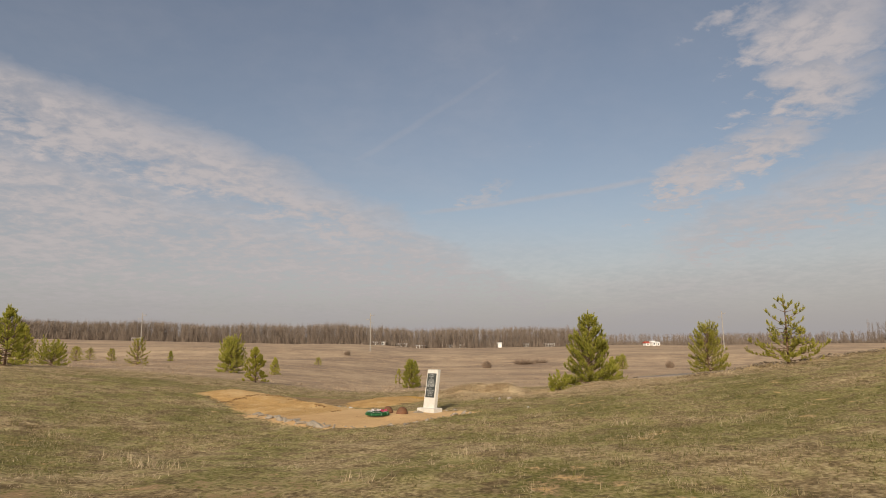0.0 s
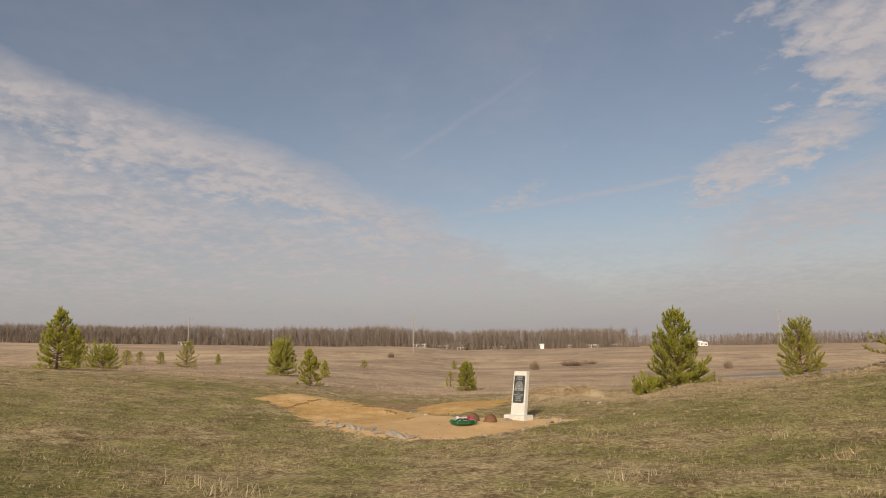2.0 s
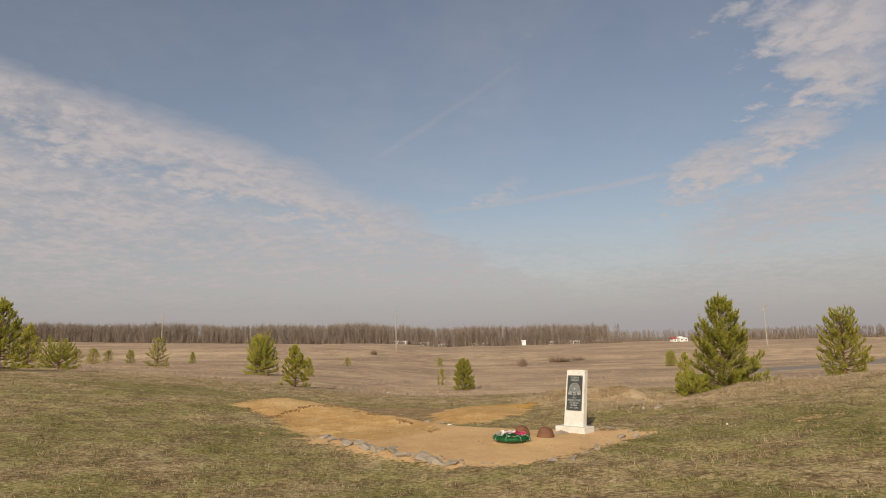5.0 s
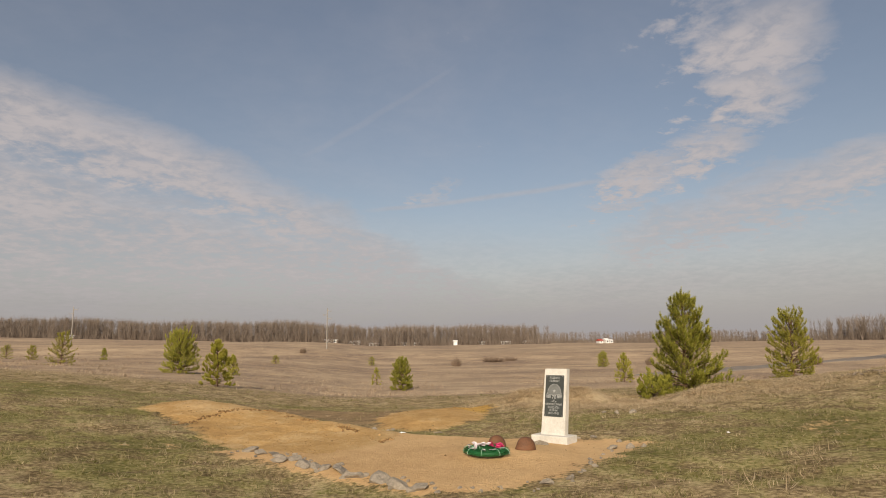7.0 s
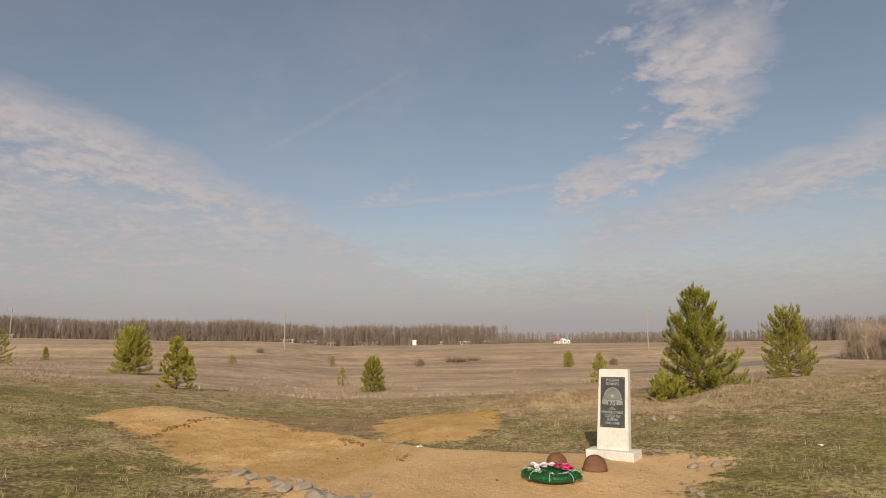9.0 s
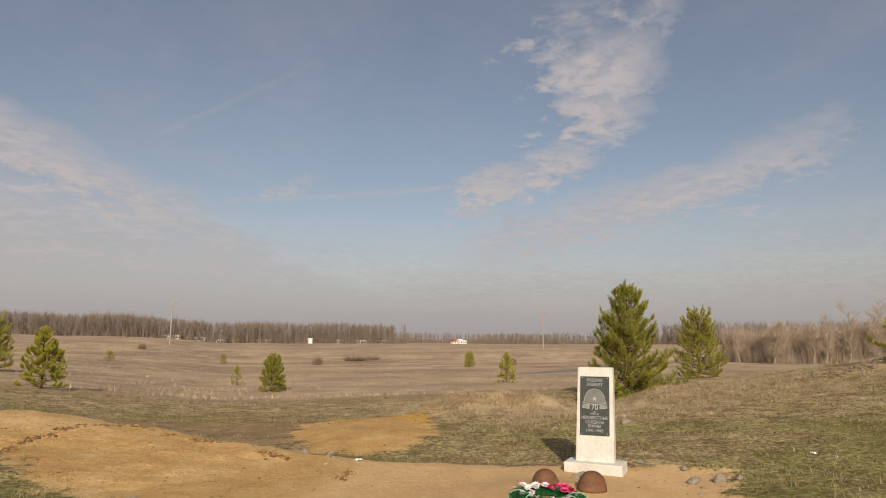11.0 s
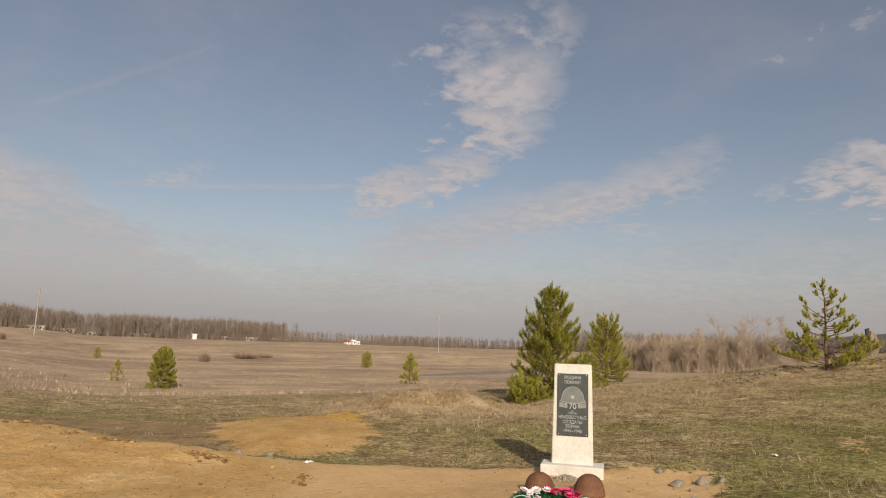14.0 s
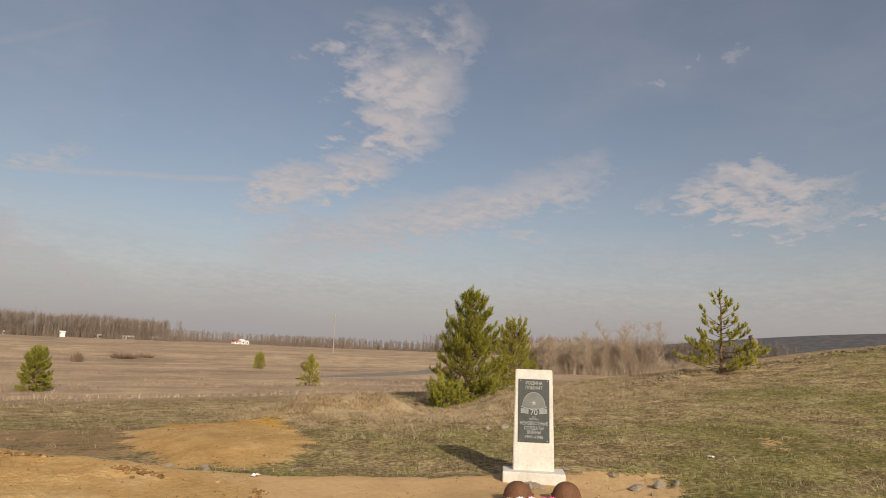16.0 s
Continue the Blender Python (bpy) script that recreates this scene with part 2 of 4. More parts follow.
BARK = mottled("pine bark", (0.1, 0.06, 0.035), (0.22, 0.14, 0.085), 12, 0.95, 0.8, 0.02)
BARE = varied("bare branches", [(0.135, 0.102, 0.08), (0.165, 0.13, 0.102), (0.2, 0.16, 0.127), (0.245, 0.2, 0.16)], 0.95)
FEATHER = varied("pale bare twigs", [(0.29, 0.225, 0.165), (0.37, 0.295, 0.22), (0.45, 0.37, 0.285)], 0.95)
BIRCH = varied("pale birch bark", [(0.32, 0.27, 0.215), (0.42, 0.37, 0.305), (0.26, 0.212, 0.165)], 0.9)
POLE = mottled("weathered concrete pole", (0.24, 0.22, 0.195), (0.36, 0.33, 0.29), 3, 0.9)
WHITEWALL = mottled("white wall", (0.68, 0.67, 0.64), (0.82, 0.81, 0.78), 0.8, 0.9)
REDROOF = mottled("red roofing", (0.3, 0.05, 0.035), (0.42, 0.085, 0.055), 1, 0.8)
DARKGLASS = mottled("dark window glass", (0.02, 0.025, 0.03), (0.05, 0.055, 0.06), 1, 0.2)
STRAWMAT = varied("dry straw", [(0.36, 0.27, 0.165), (0.54, 0.42, 0.265), (0.72, 0.585, 0.39), (0.44, 0.34, 0.21)], 0.9)
BLADES = varied("short meadow grass", [(0.1, 0.105, 0.028), (0.175, 0.168, 0.045), (0.32, 0.262, 0.13), (0.5, 0.41, 0.235), (0.15, 0.118, 0.055)], 0.9)
WEEDS = varied("dry brown weeds", [(0.22, 0.152, 0.11), (0.32, 0.235, 0.16), (0.48, 0.37, 0.245), (0.62, 0.49, 0.33)], 0.9)
BRUSH = varied("brown bush twigs", [(0.15, 0.105, 0.08), (0.22, 0.16, 0.115), (0.3, 0.225, 0.16)], 0.95)
TINSEL = varied("green wreath foliage", [(0.01, 0.055, 0.018), (0.016, 0.115, 0.034), (0.025, 0.2, 0.06)], 0.5, 0.4)
PALEGREEN = mottled("pale green ribbon", (0.2, 0.36, 0.25), (0.34, 0.5, 0.38), 20, 0.6, 0.1, 0.001)
CLOD = varied("ochre clods of earth", [(0.15, 0.088, 0.038), (0.24, 0.145, 0.06), (0.42, 0.27, 0.12)], 0.95)
PINK = varied("pink petals", [(0.55, 0.03, 0.13), (0.75, 0.1, 0.25)], 0.6)
PETAL = varied("white petals", [(0.7, 0.66, 0.66), (0.82, 0.72, 0.74)], 0.6)
# dead twigs on the sand, also the dark stand-in for shade by the pine
DEADWOOD_SHADE = varied("dark dead twigs", [(0.075, 0.055, 0.038), (0.12, 0.088, 0.06), (0.17, 0.125, 0.085)], 0.95)
DARKWOOD = mottled("dark weathered wood", (0.03, 0.026, 0.022), (0.08, 0.066, 0.055), 6, 0.9)

for leaf in (NEEDLE, NEEDLE_YELLOW, BLADES, STRAWMAT):
    leafy(leaf)

# ---- shape helpers ----


def part(name, bm, material, parent=None, label=""):
    """Link a bmesh, or lists of vertices and faces, as one mesh object."""
    me = bpy.data.meshes.new(name)
    if isinstance(bm, tuple):
        me.from_pydata(bm[0], [], bm[1])
    else:
        bm.to_mesh(me)
        bm.free()
    me.materials.append(material)
    ob = new(name, me)
    if parent is not None:
        ob.parent = parent
    if label:
        ob["label"] = label
    return ob


def smooth(ob):
    for p in ob.data.polygons:
        p.use_smooth = True
    return ob


def thing(name, label, category, m=None, group="", kind=""):
    ob = new(name)
    ob.empty_display_size = 0.2
    if m is not None:
        ob.matrix_world = m
    return tagged(ob, label, category, group, kind)


def box(bm, x0, x1, y0, y1, z0, z1, bevel=0.0):
    r = bmesh.ops.create_cube(bm, size=1.0)
    for v in r["verts"]:
        v.co = Vector(((x0 + x1) / 2 + v.co.x * (x1 - x0), (y0 + y1) / 2 + v.co.y * (y1 - y0), (z0 + z1) / 2 + v.co.z * (z1 - z0)))
    if bevel:
        es = list({e for v in r["verts"] for e in v.link_edges})
        bmesh.ops.bevel(bm, geom=es, offset=bevel, segments=2, affect="EDGES", profile=0.6)


def tube(V, F, pts, radii, sides=5):
    """A tapered tube along points, added to the lists V and F."""
    first = len(V)
    n = len(pts)
    for i, (p, r) in enumerate(zip(pts, radii)):
        d = (pts[min(i + 1, n - 1)] - pts[max(i - 1, 0)]).normalized()
        a = d.cross(Vector((0, 0, 1)) if abs(d.z) < 0.9 else Vector((1, 0, 0))).normalized()
        b = d.cross(a)
        for k in range(sides):
            t = 2 * math.pi * k / sides
            V.append(tuple(p + (a * math.cos(t) + b * math.sin(t)) * r))
    for i in range(n - 1):
        for k in range(sides):
            k2 = (k + 1) % sides
            F.append((first + i * sides + k, first + i * sides + k2, first + (i + 1) * sides + k2, first + (i + 1) * sides + k))
    F.append(tuple(first + (n - 1) * sides + k for k in range(sides)))


def clamp(v, a=0.0, b=1.0):
    return max(a, min(b, v))


def sstep(a, b, v):
    s = clamp((v - a) / (b - a))
    return s * s * (3 - 2 * s)

# ---- the lie of the land ----


LAND = [(-60, .6), (-25, .3), (-19, .2), (-12, .05), (-5, -.25), (0, -.28), (6, -.28), (12, -.4), (30, -1.1), (50, -1.6),
        (100, -1.5), (137, .6), (300, 2.8), (600, 5), (6000, 8)]


def profile(y):
    if y <= LAND[0][0]:
        return LAND[0][1]
    for (a, za), (b, zb) in zip(LAND, LAND[1:]):
        if y <= b:
            return za + (zb - za) * sstep(a, b, y)
    return LAND[-1][1]


def seg_dist(px, py, ax, ay, bx, by):
    dx, dy = bx - ax, by - ay
    t = clamp(((px - ax) * dx + (py - ay) * dy) / (dx * dx + dy * dy))
    return math.hypot(px - ax - t * dx, py - ay - t * dy), t


def inside(poly, x, y):
    """Signed distance to a polygon, positive inside."""
    d, c = 1e9, False
    for (ax, ay), (bx, by) in zip(poly, poly[1:] + poly[:1]):
        d = min(d, seg_dist(x, y, ax, ay, bx, by)[0])
        if (ay > y) != (by > y) and x < (bx - ax) * (y - ay) / (by - ay) + ax:
            c = not c
    return d if c else -d


PLOT = [(-2.5, -3.45), (-4.3, -1.6), (-5.9, 0.2), (-3.2, 2.4), (-0.9, 0.85), (0.2, 0.55), (1.1, -0.6), (0.3, -1.3), (-0.9, -2.7)]
MOUND = [(-5.0, 0.1), (-6.5, 1.9), (-7.6, 3.6), (-8.6, 5.0), (-8.4, 6.5), (-6.9, 7.0), (-5.2, 5.6), (-4.0, 3.7), (-3.0, 2.3), (-2.9, 1.5), (-3.6, 0.3), (-4.2, -0.5)]
OCHRE = [(-3.3, 5.2), (-3.2, 3.2), (-2.2, 2.7), (-0.9, 3.9), (-0.05, 7.2), (-2.6, 7.0)]
RIM = [(-2.0, 6.5), (-0.4, 5.7), (0.1, 7.6), (-2.0, 7.7)]
SOIL = [(-7.6, 9.0), (-2.2, 7.8), (-2.7, 4.9), (-3.2, 3.2), (-4.8, 5.6)]
BANK = [(9.6, 5.4), (12.9, 5.7), (14.7, 4.4), (17.4, 2.9), (21, 1.0)]
TRACK = [(24, 54), (42, 65), (66, 83), (110, 112), (190, 150)]


def earth(x, y):
    """The broad form of the ground without its small lumps."""
    z = profile(y) + 3.2 * math.exp(-((x - 28) / 18) ** 2 - ((y + 2) / 16) ** 2)
    w = math.log(1 + math.exp(min(50, (-x - 5) * 1.2))) / 1.2
    z += 2.2 * (1 - math.exp(-w / 15)) + 0.015 * min(w, 300)
    z += 0.03 * min(600, max(0, -x - 60)) * sstep(80, 250, y)
    return z + 75 * math.exp(-((x - 1500) / 500) ** 2 - ((y - 300) / 700) ** 2)


def ground_z(x, y):
    z = earth(x, y)
    r = math.hypot(x + 2, y - 1)
    if r < 60:
        on = sstep(-0.7, 0.6, inside(MOUND, x, y))
        m = min(seg_dist(x, y, -7.7, 5.9, -5.4, 4.3)[0], seg_dist(x, y, -5.4, 4.3, -3.5, 1.7)[0])
        z += 0.21 * math.exp(-(m / 1.3) ** 2) * on * (0.55 + 0.45 * sstep(0.8, 3.4, y))
        z += (noise.noise((x * 1.3, y * 1.3, 9)) * 0.035 + noise.noise((x * 4, y * 4, 4)) * 0.03) * on
        z += 0.14 * sstep(-0.3, 1.0, inside(OCHRE, x, y))
        b, t = seg_dist(x, y, 1.3, 8.2, 3.0, 8.1)
        z += 0.42 * math.exp(-(b / 0.95) ** 2) + 0.16 * math.exp(-((x - 5.6) / 1.6) ** 2 - ((y - 6.6) / 0.7) ** 2)
        z -= 0.6 * math.exp(-((x - 5.9) / 1.8) ** 2 - ((y - 9.2) / 1.0) ** 2) + 0.3 * math.exp(-((x - 4.3) / 1.5) ** 2 - ((y - 6.7) / 1.3) ** 2)
        z += 0.14 * math.exp(-((x - 7.6) / 1.6) ** 2 - ((y - 7.5) / 0.7) ** 2)
        for (ax, ay), (bx, by) in zip(BANK, BANK[1:]):
            z += 0.1 * math.exp(-(seg_dist(x, y, ax, ay, bx, by)[0] / 0.4) ** 2)
        flat = sstep(-0.3, 0.4, inside(PLOT, x, y))
        lump = noise.noise((x * 0.7, y * 0.7, 3)) * 0.05 + noise.noise((x * 2.3, y * 2.3, 7)) * 0.022
        z += lump * (1 - 0.75 * flat)
        level = 0.025 * math.exp(-((x + 0.2) ** 2 + (y - 0.05) ** 2) / 0.6) + 0.1 * math.exp(-(((x + 1.35) / 0.9) ** 2 + ((y + 0.95) / 0.75) ** 2) ** 1.5)
        z = z * (1 - flat) + (level + lump * 0.3) * flat
    elif r < 900:
        z += (noise.noise((x * 0.05, y * 0.05, 1)) * 0.25 + noise.noise((x * 0.13, y * 0.13, 2)) * 0.12) * sstep(60, 110, r)
    return z


def straw_share(x, y):
    """How much of the ground tall straw covers, on the bank by the pines."""
    return 0.85 * math.exp(-((x - 3.2) / 4.4) ** 2 - ((y - 7.9) / 2.3) ** 2)


def make_ground():
    rings = [0.1 + 0.13 * i for i in range(110)]
    while rings[-1] < 5000:
        rings.append(rings[-1] * 1.055)
    n = 320
    V, F, cover, growth = [(-2, 1, ground_z(-2, 1))], [], [], []
    for r in rings:
        for k in range(n):
            a = 2 * math.pi * k / n
            x, y = -2 + r * math.cos(a), 1 + r * math.sin(a)
            V.append((x, y, ground_z(x, y)))
    for k in range(n):
        F.append((0, 1 + k, 1 + (k + 1) % n))
    for i in range(len(rings) - 1):
        a, b = 1 + i * n, 1 + (i + 1) * n
        for k in range(n):
            k2 = (k + 1) % n
            F.append((a + k, b + k, b + k2, a + k2))
    for x, y, z in V:
        near = math.hypot(x + 2, y - 1) < 25
        s = sstep(-0.6, 0.6, inside(PLOT, x, y)) if near else 0
        o = max(sstep(-0.5, 0.5, inside(MOUND, x, y)), sstep(-0.5, 0.5, inside(OCHRE, x, y))) if near else 0
        d = 0.72 * sstep(-0.9, 0.7, inside(SOIL, x, y)) if near else 0
        d = max(d, 0.5 * (1 - sstep(-13, -6, y)) * (1 - 0.6 * sstep(-3, 3, x)))
        rim = sstep(-0.4, 0.3, inside(RIM, x, y)) if near else 0
        cover.append((s, o, d, 1 - rim))
        fy = sstep(12, 22, y - max(0, -x - 8) * 0.35 + max(0, x) * 0.1)
        g = 0.62 * (1 - sstep(9, 13, y)) * (1 - 0.75 * sstep(1.0, 6, x) * sstep(2, 6, y)) + 0.25 * math.exp(-((y - 15) / 2.5) ** 2)
        p_near = straw_share(x, y)
        road = min(seg_dist(x, y, *a, *b)[0] for a, b in zip(TRACK, TRACK[1:]))
        p = p_near + 0.25 * sstep(2, 10, x) * (1 - fy) * sstep(1, 5, y) + 0.4 * math.exp(-((y - 0.1 * x - 140) / 24) ** 2) + 0.45 * math.exp(-((road - 7) / 5) ** 2)
        g *= 1 - min(0.9, p)
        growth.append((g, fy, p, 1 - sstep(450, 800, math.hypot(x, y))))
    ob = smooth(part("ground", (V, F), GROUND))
    for nm, vals in (("cover", cover), ("growth", growth)):
        at = ob.data.color_attributes.new(nm, "FLOAT_COLOR", "POINT")
        at.data.foreach_set("color", np.array(vals, dtype=np.float32).ravel())
    return tagged(ob, "rolling spring meadow of dry and green grass around a sandy plot", "ground", kind="structure")


make_ground()


def make_track():
    pts = [Vector((x, y, 0)) for x, y in TRACK]
    V, F = [], []
    steps = []
    for a, b in zip(pts, pts[1:]):
        steps += [a.lerp(b, i / 12) for i in range(12)]
    steps.append(pts[-1])
    for i, p in enumerate(steps):
        d = (steps[min(i + 1, len(steps) - 1)] - steps[max(i - 1, 0)]).normalized()
        s = Vector((d.y, -d.x, 0))
        wide = 0.15 + 0.85 * sstep(0, 9, i)
        for k in (-2.6, -2.4, 0, 2.4, 2.6):
            q = p + s * k * wide
            V.append((q.x, q.y, ground_z(q.x, q.y) + (0.1 if abs(k) < 2.5 else -0.2)))
    for i in range(len(steps) - 1):
        for k in range(4):
            F.append((i * 5 + k, i * 5 + k + 1, i * 5 + k + 6, i * 5 + k + 5))
    tagged(part("road", (V, F), ASPHALT), "grey asphalt country road across the meadow", "road", kind="structure")


make_track()

# ---- the memorial ----


FACE = Matrix(((0.7071, 0.7071, 0, -0.15), (-0.7071, 0.7071, 0, 0.15), (0, 0, 1, 0), (0, 0, 0, 1)))  # x along the face, -y to the front
TOP, BOTTOM, LEAN = 1.25, 0.14, 0.2


def front_y(z):
    return -LEAN * (TOP - z) / (TOP - BOTTOM)


def make_stele():
    ob = thing("memorial_stele", "white painted concrete memorial stele with a dark engraved plaque", "memorial", FACE @ pose(0, 0, -0.02))
    bm = bmesh.new()
    box(bm, -0.34, 0.34, -0.335, 0.03, -0.06, 0.155, 0.012)
    part("base", bm, CONCRETE, ob)
    bm = bmesh.new()
    r = bmesh.ops.create_cube(bm, size=1.0)["verts"]
    for v in r:
        up = v.co.z > 0
        w = 0.212 if up else 0.228
        front = v.co.y < 0
        v.co = Vector((math.copysign(w, v.co.x), (0 if front else 0.12) if up else (-LEAN if front else -0.07), TOP if up else BOTTOM))
    bmesh.ops.bevel(bm, geom=bm.edges[:], offset=0.008, segments=2, affect="EDGES")
    part("slab", bm, CONCRETE, ob)
    tilt = math.atan2(LEAN, TOP - BOTTOM)
    # plaque, in its own plane: x across, z up, front at -y
    pl = Matrix.Translation((0, front_y(0.80), 0.80)) @ Matrix.Rotation(-tilt, 4, "X")
    bm = bmesh.new()
    box(bm, -0.176, 0.176, -0.012, 0.006, -0.355, 0.345, 0.003)
    plaque = part("plaque", bm, GRANITE, ob, "dark grey granite plaque with engraving")
    plaque.matrix_local = pl

    def engrave(name, V, F, material):
        return part(name, (V, F), material, plaque)

    def flat(poly, y):
        return [(x, y, z) for x, z in poly], [tuple(range(len(poly)))[::-1]]
    # helmet drawn on the plaque
    arc = [(0.126 * math.cos(t), 0.052 + 0.142 * math.sin(t)) for t in np.linspace(0, math.pi, 24)]
    dome = [(0.144, 0.026), (0.127, 0.048)] + arc + [(-0.127, 0.048), (-0.144, 0.026), (-0.09, 0.012), (0, 0.006), (0.09, 0.012)]
    engrave("helmet_picture", *flat(dome, -0.0135), ETCH_DIM)
    edge = [Vector((x, -0.0135, z)) for x, z in [(0.146, 0.024)] + arc + [(-0.146, 0.024)]]
    V, F = [], []
    tube(V, F, edge, [0.0022] * len(edge), 4)
    engrave("helmet_outline", V, F, ETCH)
    V, F = [], []
    tube(V, F, [Vector((x, -0.0135, 0.03 - 0.022 * (1 - (x / 0.146) ** 2))) for x in np.linspace(-0.146, 0.146, 13)], [0.003] * 13, 4)
    engrave("helmet_brim", V, F, ETCH)
    star = [((0.032 if i % 2 == 0 else 0.0125) * math.sin(i * math.pi / 5), 0.075 + (0.032 if i % 2 == 0 else 0.0125) * math.cos(i * math.pi / 5)) for i in range(10)]
    engrave("star", *flat(star, -0.015), ETCH)
    for s in (-1, 1):
        V, F = [], []
        for k in range(5):
            a = len(V)
            z = -0.035 + k * 0.011
            V += [(s * 0.06, -0.0145, z - 0.01), (s * 0.148, -0.0145, z - 0.004), (s * 0.152, -0.0145, z + 0.002), (s * 0.06, -0.0145, z - 0.003)]
            F.append((a, a + 1, a + 2, a + 3) if s < 0 else (a + 3, a + 2, a + 1, a))
        engrave("laurel", V, F, ETCH)

    def words(text, z, size, material, wide=None):
        cu = bpy.data.curves.new("inscription", "FONT")
        cu.body, cu.size, cu.align_x, cu.align_y, cu.extrude = text, size, "CENTER", "CENTER", 0.0008
        tmp = new("inscription", cu)
        bpy.context.view_layer.update()
        me = bpy.data.meshes.new_from_object(tmp.evaluated_get(bpy.context.evaluated_depsgraph_get()))
        bpy.data.objects.remove(tmp)
        me.materials.clear()
        me.materials.append(material)
        ob2 = new("inscription", me)
        ob2.parent = plaque
        xs = [v.co.x for v in me.vertices]
        k = wide / (max(xs) - min(xs)) if wide and xs else 1
        ob2.matrix_local = Matrix.Translation((0, -0.0138, z)) @ Matrix.Rotation(radians(90), 4, "X") @ Matrix.Diagonal((k, 1, 1, 1))
    words("РОДИНА", 0.298, 0.052, ETCH, 0.19)
    words("ПОМНИТ", 0.243, 0.052, ETCH, 0.19)
    words("70", -0.03, 0.088, ETCH)
    words("1941-1945", -0.3, 0.05, ETCH, 0.2)
    words("ЛЕТ", -0.083, 0.02, ETCH, 0.04)
    words("ПОБЕДЫ", -0.105, 0.025, ETCH, 0.1)
    words("НЕИЗВЕСТНЫЕ", -0.152, 0.05, ETCH, 0.31)
    words("СОЛДАТЫ", -0.203, 0.05, ETCH, 0.215)
    words("ВОЙНЫ", -0.25, 0.05, ETCH, 0.15)
    for sx in (-1, 1):
        for sz in (-0.338, 0.328):
            bm = bmesh.new()
            bmesh.ops.create_uvsphere(bm, u_segments=8, v_segments=5, radius=0.006)
            part("screw", bm, ETCH, plaque).location = (sx * 0.153, -0.012, sz)


make_stele()


def make_helmet(x, y, turn, tip):
    ob = thing("steel_helmet", "rusty brown steel army helmet lying on the sand", "helmet", pose(x, y, ground_z(x, y) - 0.012, tip, 0, turn) @ Matrix.Diagonal((1.1, 1.12, 1.08, 1)), group="helmets before the stele")
    V, F = [], []
    n, rows = 28, 11
    for i in range(rows + 1):
        u = i / rows
        for k in range(n):
            a = 2 * math.pi * k / n
            r = math.sin(min(1, u * 1.02) * math.pi / 2) ** 0.9
            z = 0.175 * math.cos(u * math.pi / 2) ** 0.85
            flare = 0.016 * sstep(0.82, 1.0, u) * (0.5 + 0.9 * max(0, math.cos(a)))
            V.append(((0.145 * r + flare) * math.cos(a), (0.122 * r + flare * 0.6) * math.sin(a), z + 0.012 * math.cos(a) * u))
    for i in range(rows):
        for k in range(n):
            k2 = (k + 1) % n
            F.append((i * n + k, (i + 1) * n + k, (i + 1) * n + k2, i * n + k2))
    shell = smooth(part("shell", (V, F), RUST, ob))
    so = shell.modifiers.new("thickness", "SOLIDIFY")
    so.thickness = 0.004
    rim = [Vector(((0.161 + 0.008 * max(0, math.cos(a))) * math.cos(a), 0.132 * math.sin(a), 0.012 * math.cos(a))) for a in np.linspace(0, 2 * math.pi, 33)]
    V, F = [], []
    tube(V, F, rim, [0.004] * len(rim), 5)
    smooth(part("rim", (V, F), RUST, ob))
    for s in (-1, 1):
        bm = bmesh.new()
        bmesh.ops.create_uvsphere(bm, u_segments=8, v_segments=6, radius=0.008)
        part("rivet", bm, RUST, ob).location = (0.02, s * 0.118, 0.065)


make_helmet(-1.42, -0.84, 240, 4)
make_helmet(-1.02, -1.05, 215, -3)


